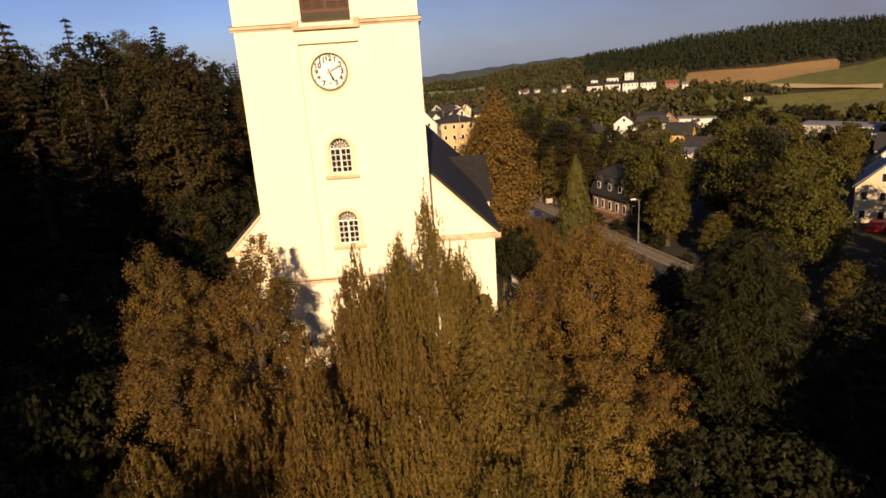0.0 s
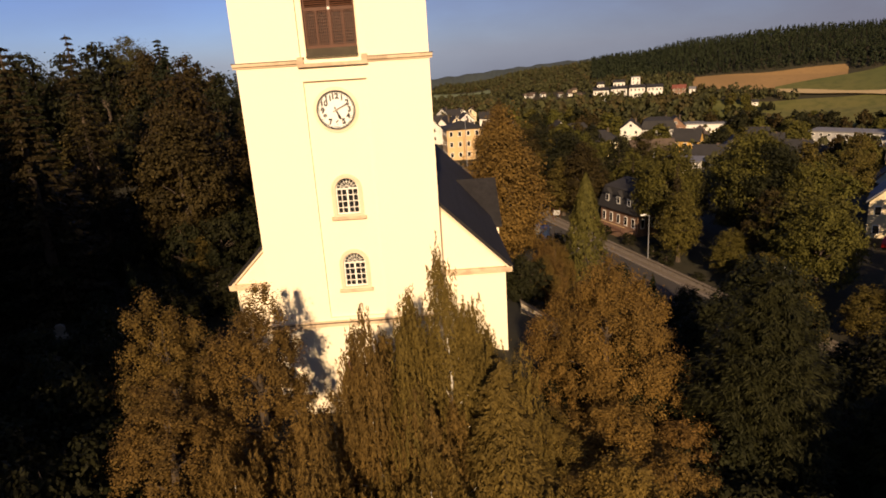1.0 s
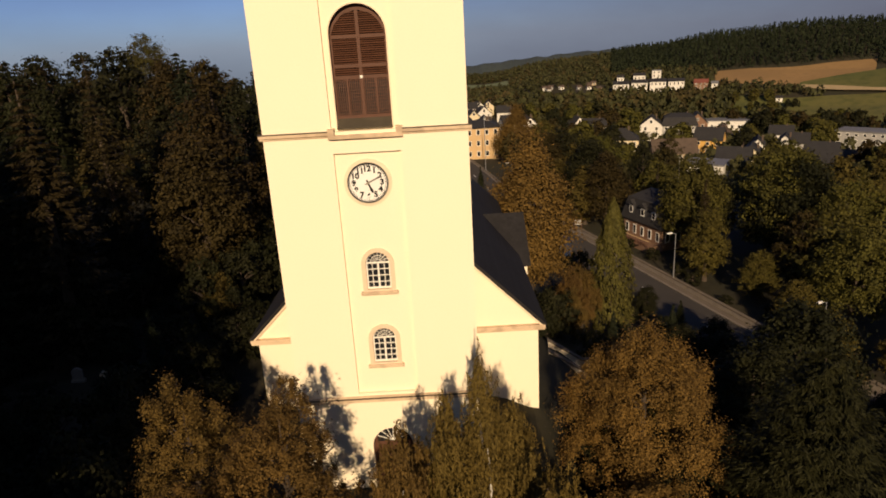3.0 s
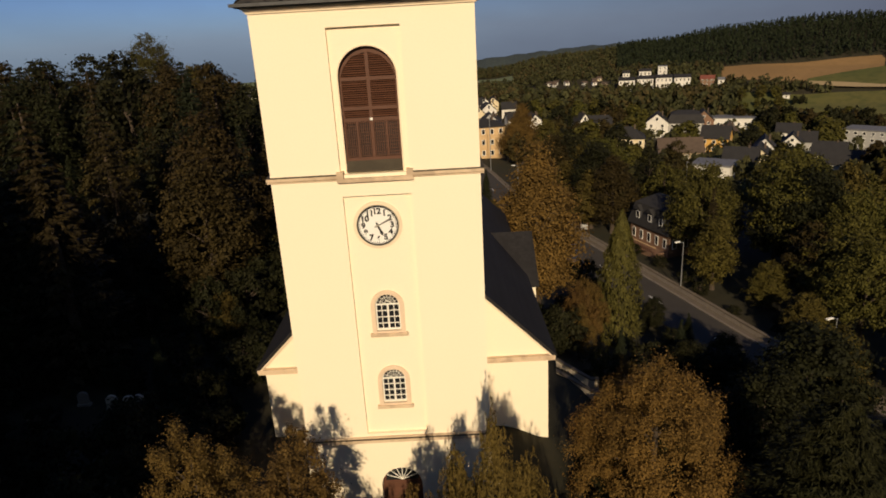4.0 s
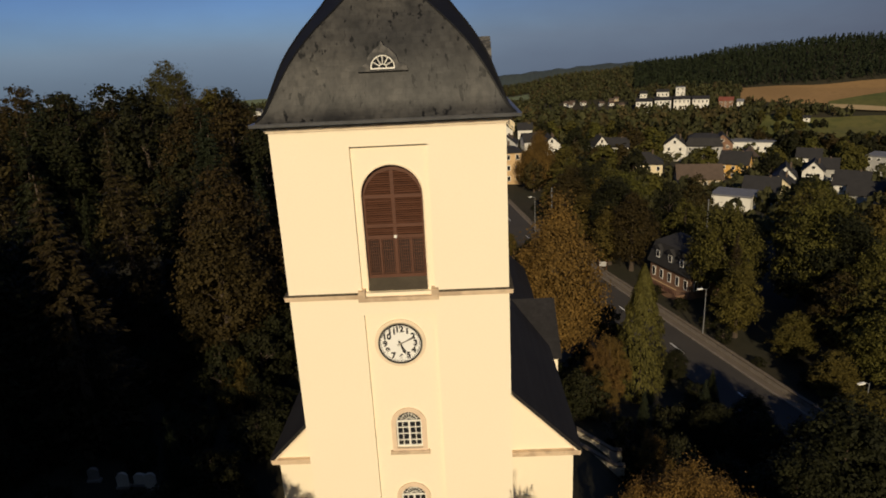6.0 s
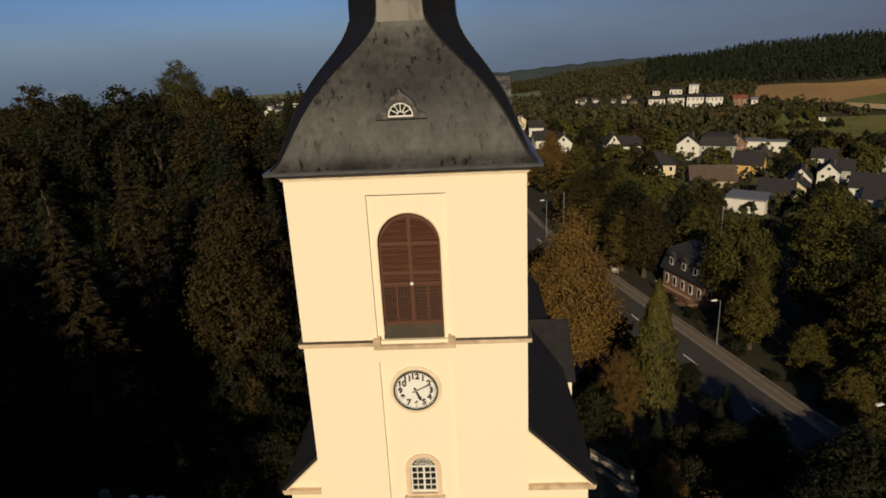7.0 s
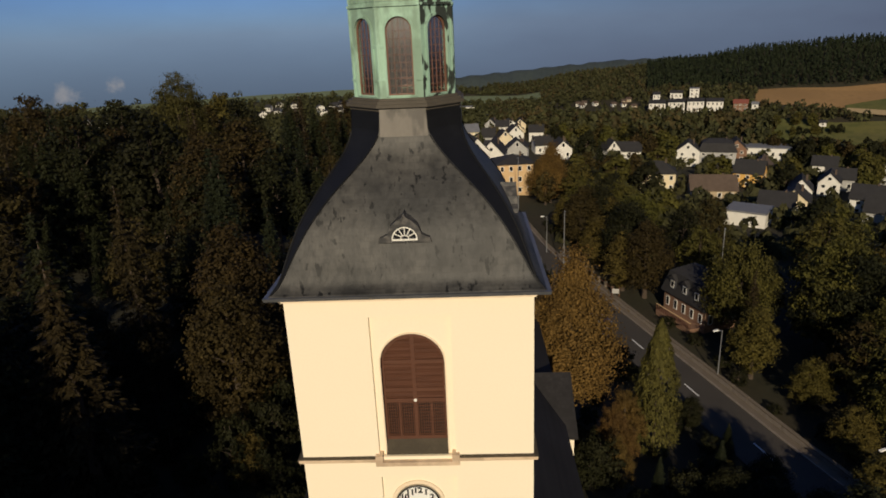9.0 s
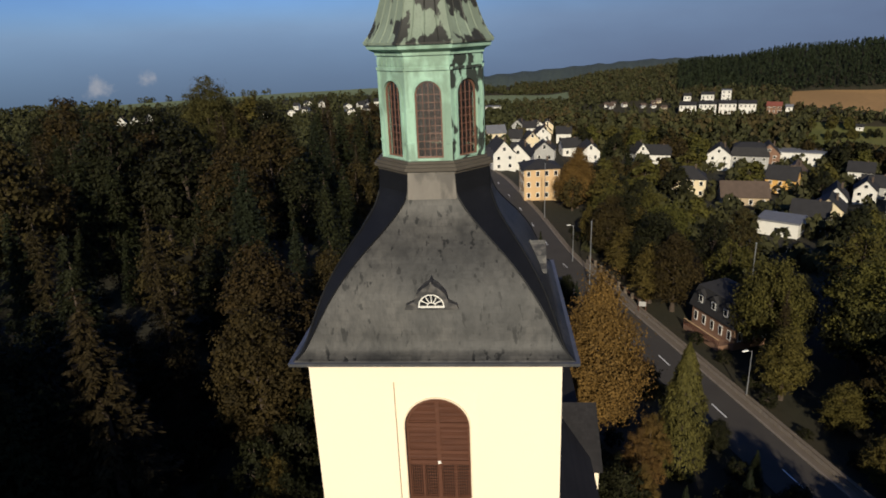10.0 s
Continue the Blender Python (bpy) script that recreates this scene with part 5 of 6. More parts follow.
def house(x, y, w, d, h, turn, rise, wall, roof, floors=2, cols=3, style="gable", label="", name="house", chimney=True, base=None, site=True):
    """A house: walls, roof, windows with panes. The gable faces along x; 'end' turns the gable to the front."""
    if site:
        SITES.append((x, y, max(w, d) / 2, h + rise))
    x, y, k = (float(v) for v in plan(x, y))
    z = (ground_z(x, y) if base is None else base) - 0.2
    t = thing(name, label, "house", pose(x, y, z, 0, 0, turn) @ Matrix.Diagonal((k, k, k, 1)))
    wm, rm = M["wall_" + wall], M["roof_" + roof]
    part("wall", boxm(-w / 2, w / 2, -d / 2, d / 2, -2.5, h), wm, t)
    o = 0.35
    if style == "gable":
        sec = [(-d / 2 - o, h - 0.1), (0, h + rise), (d / 2 + o, h - 0.1), (d / 2 + o, h + 0.12), (0, h + rise + 0.25), (-d / 2 - o, h + 0.12)]
        bm = loft([[(xx, yy, zz) for yy, zz in sec] for xx in (-w / 2 - o, w / 2 + o)])
        for xx in (-w / 2 + 0.02, w / 2 - 0.27):
            gbm = loft([[(a, -d / 2, h - 0.05), (a, d / 2, h - 0.05), (a, 0, h + rise - 0.05)] for a in (xx, xx + 0.25)])
            part("gable_wall", gbm, wm, t)
    elif style == "end":
        sec = [(-w / 2 - o, h - 0.1), (0, h + rise), (w / 2 + o, h - 0.1), (w / 2 + o, h + 0.12), (0, h + rise + 0.25), (-w / 2 - o, h + 0.12)]
        bm = loft([[(xx, yy, zz) for xx, zz in sec] for yy in (-d / 2 - o * 0.6, d / 2 + o)])
        for yy in (-d / 2 + 0.02, d / 2 - 0.27):
            gbm = loft([[(-w / 2, a, h - 0.05), (w / 2, a, h - 0.05), (0, a, h + rise - 0.05)] for a in (yy, yy + 0.25)])
            part("gable_wall", gbm, wm, t)
    elif style == "hip":
        k = max(0.0, w / 2 - d / 2)
        a = [(-w / 2 - o, -d / 2 - o), (w / 2 + o, -d / 2 - o), (w / 2 + o, d / 2 + o), (-w / 2 - o, d / 2 + o)]
        bm = loft([[(p, q, h - 0.1) for p, q in a], [(p, q, h + 0.1) for p, q in a], [(p, q, h + rise) for p, q in ((-k - 0.1, -0.1), (k + 0.1, -0.1), (k + 0.1, 0.1), (-k - 0.1, 0.1))]])
    elif style == "mansard":
        a = [(-w / 2 - o, -d / 2 - o), (w / 2 + o, -d / 2 - o), (w / 2 + o, d / 2 + o), (-w / 2 - o, d / 2 + o)]
        bm = loft([[(p, q, h - 0.1) for p, q in a], [(p, q, h + 0.1) for p, q in a], [(p * 0.82, q * 0.8, h + rise * 0.72) for p, q in a], [(p * 0.45, q * 0.1, h + rise) for p, q in a]])
    else:
        bm = boxm(-w / 2 - 0.15, w / 2 + 0.15, -d / 2 - 0.15, d / 2 + 0.15, h, h + 0.35)
    r = part("roof", bm, rm, t)
    if chimney and style != "flat":
        cx = w * 0.22
        part("chimney", boxm(cx - 0.22, cx + 0.22, -0.25, 0.25, h + rise * 0.5, h + rise + 0.55, bevel=0.03), M["roof_brown"], r)
    fh = h / floors
    ww, wh = min(1.0, w / cols * 0.42), min(1.35, fh * 0.5)
    fb, pb = boxm(-ww / 2, ww / 2, -0.05, 0.05, 0, wh), boxm(-ww / 2 + 0.1, ww / 2 - 0.1, -0.058, 0.04, 0.1, wh - 0.1)
    first = None
    spots = [(-w / 2 + w * (i + 0.5) / cols, -d / 2, fh * f + fh * 0.32, 0) for f in range(floors) for i in range(cols)]
    nd = max(1, int(cols * d / w))
    spots += [(s * w / 2, -d / 2 + d * (i + 0.5) / nd, fh * f + fh * 0.32, s * 90) for s in (-1, 1) for f in range(floors) for i in range(nd)]
    if style == "end":
        spots += [(0, -d / 2 + 0.02, h + rise * 0.25, 0)]
    for sx, sy, sz, a in spots:
        if first is None:
            fo = part("window", fb, M["white_paint"], t)
            po_ = part("pane", pb, M["glass_dark"], fo)
            first = (fo.data, po_.data)
        else:
            fo = link("window", first[0], None, t)
            po_ = link("pane", first[1], None, fo)
        fo.matrix_basis = pose(sx, sy, sz, 0, 0, a)
    return t


house(12.9, 136, 8.4, 8, 7.6, 6, 1.6, "tan", "dark", 3, 4, "hip", "three-storey tan apartment house with dark hipped roof")
house(4.1, 167.7, 6.4, 9, 4.6, 14, 3.6, "white", "dark", 2, 2, "end", "white gabled house with dark roof by the road")
house(10.0, 174, 7.0, 9, 4.6, -10, 3.8, "white", "dark", 2, 2, "end", "white gabled house with tall dark roof")
house(3.2, 240, 7, 8, 5, 8, 2.5, "cream", "grey", 2, 3, "gable", "pale yellow house with grey roof")
house(53.5, 157, 9.2, 7, 5.2, -14, 2.8, "cream", "dark", 2, 4, "hip", "cream two-storey house with dark hipped roof among trees")
house(50.5, 204, 4.5, 9, 3.6, 10, 3.0, "white", "dark", 1, 2, "end", "white house with dark roof and small gable")
house(57.5, 205, 8, 7, 3.4, -14, 2.6, "white", "dark", 1, 3, "gable", "long white house under dark roof")
house(78.3, 207, 7.4, 8, 4.8, -20, 3.0, "white", "dark", 2, 2, "end", "white villa with gabled dormer front")
house(90, 212, 12, 9, 4.2, -18, 4.0, "grey", "dark", 2, 4, "mansard", "large grey house under dark mansard roof")
house(98, 216, 7, 8, 4.2, -18, 3.4, "brick", "dark", 2, 2, "end", "dark red house with steep roof")
house(110, 219, 16, 8, 4.0, -22, 0.3, "white", "grey", 1, 7, "flat", "long white flat-roofed hall")
house(81.3, 163.8, 7.6, 6, 4.2, -34, 3.2, "ochre", "dark", 2, 3, "gable", "ochre yellow house with dark gabled roof")
house(88, 172, 5.4, 8, 4.2, -28, 3.0, "beige", "brown", 2, 2, "end", "beige gabled house with brown roof")
house(65, 148, 11, 7, 2.6, -10, 3.2, "beige", "brown", 1, 4, "gable", "beige house under broad brown roof")
house(61.5, 117, 8.0, 7, 3.4, -35, 0.3, "white", "grey", 1, 1, "flat", "white garage building with flat grey roof", chimney=False)
house(70.5, 124, 7, 7, 3.2, -30, 2.8, "grey", "dark", 1, 3, "gable", "grey house under dark slate roof")
house(77.5, 130.5, 6.4, 7, 3.4, -30, 2.8, "cream", "dark", 1, 2, "end", "cream gabled house under dark roof")
house(84, 141, 5, 7, 4.2, -25, 2.8, "white", "dark", 2, 2, "end", "narrow white gabled house")
house(97, 152, 5, 6, 4.0, -30, 2.6, "white", "dark", 2, 2, "end", "small white gabled house among roofs")
house(104, 160, 7, 6, 3.6, -28, 2.4, "grey", "dark", 1, 3, "gable", "grey house with dark roof in the town")
house(111, 181, 6.6, 6, 3.8, -30, 2.4, "white", "dark", 1, 3, "gable", "white house with dark roof in the town")
house(96, 133, 7, 7, 3.6, -35, 2.8, "white", "dark", 2, 2, "gable", "white house with dark slate roof downhill")
house(91, 118, 8, 6, 3.4, -35, 2.6, "grey", "dark", 1, 3, "gable", "low grey house with dark roof downhill")
house(129, 160, 22, 8, 5.4, -48, 0.3, "grey", "grey", 3, 10, "flat", "long grey factory with rows of windows", name="factory", chimney=False)
house(118, 120, 8, 7, 4.2, -40, 3.0, "white", "dark", 2, 2, "end", "white gabled house beside the valley road")
house(104, 105, 7, 7, 4.0, -40, 3.0, "cream", "dark", 2, 2, "gable", "cream house with dark roof beside the valley road")
house(66.5, 56.5, 6.4, 7, 5.2, -38, 3.2, "cream", "grey", 2, 3, "end", "cream two-storey gabled house by a side street")
house(75, 66, 6, 7, 4.4, -38, 3.4, "slate", "dark", 2, 2, "end", "dark slate-clad gabled house")
house(80, 75, 6, 6, 4.4, -38, 3.2, "white", "dark", 2, 2, "end", "white gabled house behind the side street")
for k in range(4):
    house(104.0 + k * 10.2, 337 + k * 0.6, 8.2, 7, 5.6, -16, 1.2, "white", "dark", 2, 4, "gable", "white hillside apartment block with dark roof", name="apartment_block", chimney=False)
house(139, 384, 5.2, 5, 6.4, -20, 0.4, "white", "grey", 3, 2, "flat", "tall white block high on the hillside", name="apartment_block")
house(131, 392, 7, 5, 3.4, -20, 1.2, "white", "dark", 1, 3, "gable", "white house high on the hillside")
house(120, 395, 4, 4, 3.0, -20, 1.2, "white", "dark", 1, 2, "gable", "small white house on the hillside")
house(151, 345, 7, 6, 3.8, -25, 1.6, "brick", "red", 2, 3, "gable", "reddish house at the field edge")
house(160, 348, 3.2, 3.2, 2.6, -25, 1.0, "white", "grey", 1, 1, "gable", "small white hut at the field edge")
house(172, 300, 3.0, 3.0, 2.0, -25, 0.8, "white", "dark", 1, 1, "gable", "small white shed in the meadow", chimney=False)
house(-249, 414, 6.5, 6, 4.6, 26, 4.0, "white", "dark", 2, 2, "end", "white gabled house beyond the wood")
house(-241, 418, 7.0, 6, 4.8, 30, 4.0, "white", "dark", 2, 2, "end", "white steep-roofed house beyond the wood")
house(-233, 422, 5.5, 6, 5.4, 30, 4.2, "white", "dark", 2, 2, "end", "narrow white house beyond the wood")
vr = np.random.default_rng(77)
for k in range(16):
    hx, hy = vr.uniform(-170, -78), vr.uniform(455, 520)
    house(hx, hy, vr.uniform(4, 6), 5, vr.uniform(2.6, 3.6), vr.uniform(-20, 40), 2.0, "white", "dark", 1, 2, "end" if k % 2 else "gable", "white house in the distant village", chimney=False)
for k in range(15):
    hx, hy = vr.uniform(9, 34), vr.uniform(192, 300)
    house(hx, hy, vr.uniform(4.5, 6.5), 6, vr.uniform(3.0, 4.2), vr.uniform(-25, 15), vr.uniform(2.0, 3.0), ("white", "white", "cream", "grey")[k % 4], "dark", 1, 2, "end" if k % 3 else "gable", "house with dark roof along the valley road")
house(3.5, 450, 12, 6, 3.0, 0, 0.4, "white", "grey", 1, 5, "flat", "long white building far up the valley")
for k in range(9):
    hx = vr.uniform(60, 110)
    house(hx, 372 + vr.uniform(-14, 22), 2.6, 2.6, 1.8, vr.uniform(-30, 30), 0.8, ("white", "beige", "grey")[k % 3], "brown", 1, 1, "gable", "garden hut on the allotment slope", name="garden_hut", chimney=False)

# villa beside the road
villa = house(33.4, 65.0, 8.4, 5.6, 3.0, -70, 4.2, "brick", "dark", 1, 5, "mansard", "brick villa with dark mansard roof beside the road", name="villa", base=-10.6)

for dx in (-2.4, 0.2, 2.6):
    d_ = part("dormer", boxm(dx - 0.6, dx + 0.6, -3.0, -1.2, 3.7, 5.2, bevel=0.03), M["wall_slate"], villa, "slate-clad dormer")
    part("dormer_roof", loft([[(dx - 0.8, y, 5.15), (dx + 0.8, y, 5.15), (dx, y, 5.85)] for y in (-3.2, -0.9)]), M["roof_dark"], d_)
    part("window", boxm(dx - 0.38, dx + 0.38, -3.03, -2.98, 3.95, 5.0), M["white_paint"], d_)
    part("pane", boxm(dx - 0.28, dx + 0.28, -3.04, -3.0, 4.05, 4.9), M["glass_dark"], d_)

# ---- fields on the far slope ----
M["stubble"] = mat("stubble", (0.26, 0.155, 0.062), 0.95, 0.35, 0.025, 0.6, 0.2)
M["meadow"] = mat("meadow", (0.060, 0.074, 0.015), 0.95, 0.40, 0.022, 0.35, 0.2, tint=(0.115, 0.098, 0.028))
# meadow paled for distance: the haze is put into the colour
M["hazed_meadow"] = mat("hazed_meadow", (0.14, 0.165, 0.085), 0.95, 0.3, 0.02, 0.5, 0.2)
M["strip"] = mat("strip", (0.34, 0.25, 0.13), 0.95, 0.2, 0.05, 0.6, 0.2)
FIELDS = []


def field(name, az0, az1, d00, d01, d10, d11, material, label, lift=0.3):
    """Sheet draped on the slope between two bearings; near and far distance at each of them."""
    FIELDS.append((az0, az1, d00, d01, d10, d11))
    n, k = 36, 24
    u, v = np.meshgrid(np.linspace(0, 1, n), np.linspace(0, 1, k), indexing="ij")
    a = np.radians(az0 + (az1 - az0) * u)
    d = (d00 + (d10 - d00) * u) * (1 - v) + (d01 + (d11 - d01) * u) * v
    d = d + 3 * np.sin(a * 60) * (v - 0.5)
    x, y, k_ = plan(2 + d * np.sin(a), -20 + d * np.cos(a))
    z = land(x, y) + lift * k_
    i, j = np.meshgrid(np.arange(n - 1), np.arange(k - 1), indexing="ij")
    q = i * k + j
    me = np_mesh(name, np.stack([x, y, z], -1), np.stack([q, q + k, q + k + 1, q + 1], -1).reshape(-1, 4))
    return tagged(link(name, me, M[material]), label, "field", kind="structure")


field("field_1", 23.2, 34.0, 416, 474, 410, 508, "stubble", "golden brown stubble field below the forest")
field("field_2", 29.3, 44.0, 400, 424, 372, 560, "meadow", "green meadow climbing to the forest", 0.9)
field("field_3", 24.4, 44.0, 290, 366, 270, 402, "meadow", "green meadow on the valley slope")
field("field_4", 29.4, 37.0, 400, 412, 376, 388, "strip", "pale harvested strip between meadows", 1.4)
field("field_5", -30.0, -7.0, 600, 648, 600, 648, "hazed_meadow", "green fields on the far plateau, paled like haze")
field("field_6", -4.0, 6.5, 520, 575, 500, 560, "hazed_meadow", "green field far up the valley, paled like haze")


def bearing(x, y):
    return math.degrees(math.atan2(x - 2, y + 20)), math.hypot(x - 2, y + 20)


def in_field(x, y):
    a, d = bearing(x, y)
    for az0, az1, d00, d01, d10, d11 in FIELDS:
        if az0 < a < az1:
            u = (a - az0) / (az1 - az0)
            if d00 + (d10 - d00) * u - (10 if d00 > 250 and az0 > 20 else 2) < d < d01 + (d11 - d01) * u + 4:
                return True
    return False


SITE = np.array([(x, y, r, hh, wide_z(x, y)) for x, y, r, hh in SITES])
SITE_L = np.hypot(SITE[:, 0] - 2, SITE[:, 1] + 18)


def hides_house(x, y, top):
    """A tree that would stand on a house or block the view of it from the churchyard."""
    hx, hy, r, hh, hz = SITE.T
    if np.any(np.hypot(x - hx, y - hy) < r + 1.5):
        return True
    dx, dy = hx - 2, hy + 18
    s = ((x - 2) * dx + (y + 18) * dy) / SITE_L
    off = np.abs((x - 2) * dy - (y + 18) * dx) / SITE_L
    line = 29 + (hz + 0.35 * hh - 29) * s / SITE_L
    return bool(np.any((s > 30) & (s < SITE_L) & (off < r * s / SITE_L * 0.8 + 2.4) & (top > line)))


# ---- trees of the valley ----
right_kinds = ((oakA, 14, 0.34), (oakB, 14, 0.16), (oakC, 13, 0.28), (oakD, 15, 0.12), (sprA, 18, 0.05), (lar, 18, 0.05))


def in_right(x, y):
    a, d = bearing(x, y)
    if not (7 < a < 62 and 40 < d < 140) or not clear_of(x, y):
        return False
    if 35.3 < math.degrees(math.atan2(x - 3.4, y + 27)) < 39.5 and d < 100:
        return False
    off = road_offset(np.array([x]), np.array([y]))[0]
    if off < 9 or (y < 88 and x < np.interp(y, [p[1] for p in ROAD], [p[0] for p in ROAD])):
        return False
    return not hides_house(x, y, wide_z(x, y) + 13)


scatter(10, 125, 4, 125, 8.2, right_kinds, lambda x, y: 11.5, in_right)

farA = broadleaf("broadleaf_tree", "green tree on the valley floor", 10, 4.2, 0.8, 90, 14, 0.52, "leaf_green", 81, m=at(40, 146))
farB = broadleaf("broadleaf_tree", "brownish autumn tree on the valley floor", 10, 3.8, 0.8, 90, 14, 0.5, "leaf_brown", 82, m=at(33, 150))
farC = broadleaf("broadleaf_tree", "dark tree on the valley floor", 10, 4.0, 0.8, 90, 14, 0.5, "leaf_shaded", 83, m=at(46, 140))
farD = conifer("spruce_tree", "dark spruce on the valley floor", 12, 2.6, 18, 7, 12, 0.62, "needle_dark", 84, m=at(38, 158))
far_kinds = ((farA, 10, 0.32), (farB, 10, 0.24), (farC, 10, 0.28), (farD, 12, 0.16))


def in_far(x, y):
    a, d = bearing(x, y)
    if not (2 < a < 48 and 138 < d < 262) or road_offset(np.array([x]), np.array([y]))[0] < 6:
        return False
    return not in_field(x, y) and not hides_house(x, y, wide_z(x, y) + 9.5)


# hedges across the meadow and at its foot
hr = np.random.default_rng(31)
for x0, y0, x1, y1, n, lo, hi in ((128, 262, 176, 284, 15, 2.5, 5.0), (112, 226, 148, 206, 17, 4.5, 8.0), (120, 236, 160, 214, 14, 4.0, 7.0), (150, 300, 168, 296, 4, 4, 7)):
    for k in range(n):
        u = (k + hr.uniform(-0.4, 0.4)) / n
        ob, h = ((farA, 10), (farC, 10), (farD, 12), (farB, 10))[hr.integers(4)]
        tall = hr.uniform(lo, hi)
        put(ob, x0 + (x1 - x0) * u + hr.uniform(-1.5, 1.5), y0 + (y1 - y0) * u + hr.uniform(-1.5, 1.5), hr.uniform(0, 360), tall / h, tall / h, "tree in a hedge below the fields")


scatter(4, 190, 100, 245, 8.2, far_kinds, lambda x, y: 9.0, in_far)


def in_town(x, y):
    a, d = bearing(x, y)
    return 8 < a < 48 and 110 < d < 250 and not in_field(x, y) and road_offset(np.array([x]), np.array([y]))[0] > 5 and not np.any(np.hypot(x - SITE[:, 0], y - SITE[:, 1]) < SITE[:, 2] + 0.8)


def woods(name, label, area, step, height, spread, material, seed, quads=46, cone=False):
    """Distant woodland as one mass of many small crowns."""
    rg = np.random.default_rng(seed)
    x0, x1, y0, y1 = area[:4]
    pts = []
    for gx in np.arange(x0, x1, step):
        for gy in np.arange(y0, y1, step):
            x, y = gx + rg.uniform(-0.45, 0.45) * step, gy + rg.uniform(-0.45, 0.45) * step
            if area[4](x, y):
                pts.append((x, y))
    px, py, pk = plan(*np.array(pts).T)
    P = np.stack([px, py], 1)
    n = len(P)
    z = land(px, py)
    H = height * rg.uniform(0.65, 1.2, n) * pk
    R = spread * rg.uniform(0.7, 1.25, n) * pk
    f = rg.uniform(0, 1, (n, quads)) ** (0.75 if cone else 1.0)
    th = rg.uniform(0, 6.283, (n, quads))
    if cone:
        r = (1 - f) * 0.9 + 0.06
    else:
        r = np.sqrt(np.clip(1 - (2 * f - 0.9) ** 2 * 0.82, 0.03, 1)) * rg.uniform(0.7, 1.05, (n, quads))
    c = np.stack([P[:, :1] + R[:, None] * r * np.cos(th), P[:, 1:] + R[:, None] * r * np.sin(th), z[:, None] + H[:, None] * (0.08 + 0.92 * f)], -1).reshape(-1, 3)
    o = np.stack([np.cos(th), np.sin(th), 0.25 + (0.9 * (f - 0.3) if not cone else 0.2 + 0 * f)], -1).reshape(-1, 3)
    k = n * quads
    nrm = unit(unit(o) + rg.normal(size=(k, 3)) * 0.5)
    ax = unit(rg.normal(size=(k, 3)) * 0.6 + np.array([0, 0, 1.0]))
    s = np.repeat(R, quads) * rg.uniform(0.30, 0.55, k)
    ob = link(name, crown_mesh(name, leaf_quads(c, nrm, ax, s, s * 0.75)), M[material])
    return tagged(ob, label, "woodland", kind="stuff")


def hill(x, y):
    a, d = bearing(x, y)
    return 2 < a < 50 and 255 < d < 690 and not in_field(x, y) and not hides_house(x, y, wide_z(x, y) + 5)


def conif(x, y):
    a, d = bearing(x, y)
    return a > 15 and d > 470


def garden(x, y):
    a, d = bearing(x, y)
    return 7.5 < a < 17 and 352 < d < 440


M["wood_green"] = leafmat("wood_green", (0.046, 0.044, 0.016), (0.028, 0.029, 0.011), 0.06, 0.0, 0.4)
M["wood_brown_far"] = leafmat("wood_brown_far", (0.056, 0.043, 0.015), (0.034, 0.030, 0.012), 0.06, 0.0, 0.4)
M["wood_dark"] = leafmat("wood_dark", (0.020, 0.025, 0.010), (0.012, 0.016, 0.007), 0.05, 0.0, 0.35)
coin = np.random.default_rng(3)
near_hill = lambda x, y: math.hypot(x - 2, y + 20) < 345
woods("town_trees", "low garden trees and bushes between the houses", (12, 175, 90, 235, in_town), 7.4, 4.4, 1.9, "wood_green", 97, 60)
woods("hillside_wood", "green deciduous wood at the foot of the hill", (10, 300, 200, 340, lambda x, y: coin.random() < 0.68 and near_hill(x, y) and hill(x, y)), 5.6, 6.6, 2.5, "wood_green", 91, 44)
woods("autumn_wood", "brownish autumn trees at the foot of the hill", (10, 300, 200, 340, lambda x, y: coin.random() < 0.3 and near_hill(x, y) and hill(x, y)), 5.6, 6.6, 2.4, "wood_brown_far", 92, 44)
woods("upper_wood", "green deciduous wood higher on the hillside", (10, 420, 300, 640, lambda x, y: coin.random() < 0.8 and not near_hill(x, y) and not conif(x, y) and (not garden(x, y) or coin.random() < 0.3) and hill(x, y)), 4.4, 4.6, 1.75, "wood_green", 95, 26)
woods("upper_autumn_wood", "brownish autumn trees higher on the hillside", (10, 420, 300, 640, lambda x, y: coin.random() < 0.16 and not near_hill(x, y) and not conif(x, y) and not garden(x, y) and hill(x, y)), 4.4, 4.6, 1.75, "wood_brown_far", 96, 26)
woods("spruce_forest", "dark spruce forest along the hill crest", (80, 520, 380, 680, lambda x, y: conif(x, y) and hill(x, y)), 3.9, 6.5, 1.3, "wood_dark", 93, 26, True)


def west(x, y):
    a, d = bearing(x, y)
    return -48 < a < 2.5 and 150 < d < 660 and not in_field(x, y) and not hides_house(x, y, wide_z(x, y) + 4) and road_offset(np.array([x]), np.array([y]))[0] > 6 and not (d > 430 and coin.random() < 0.35)


woods("valley_wood", "mixed wood beyond the churchyard forest", (-440, 25, 95, 600, west), 5.6, 5.0, 2.2, "wood_green", 94, 26)

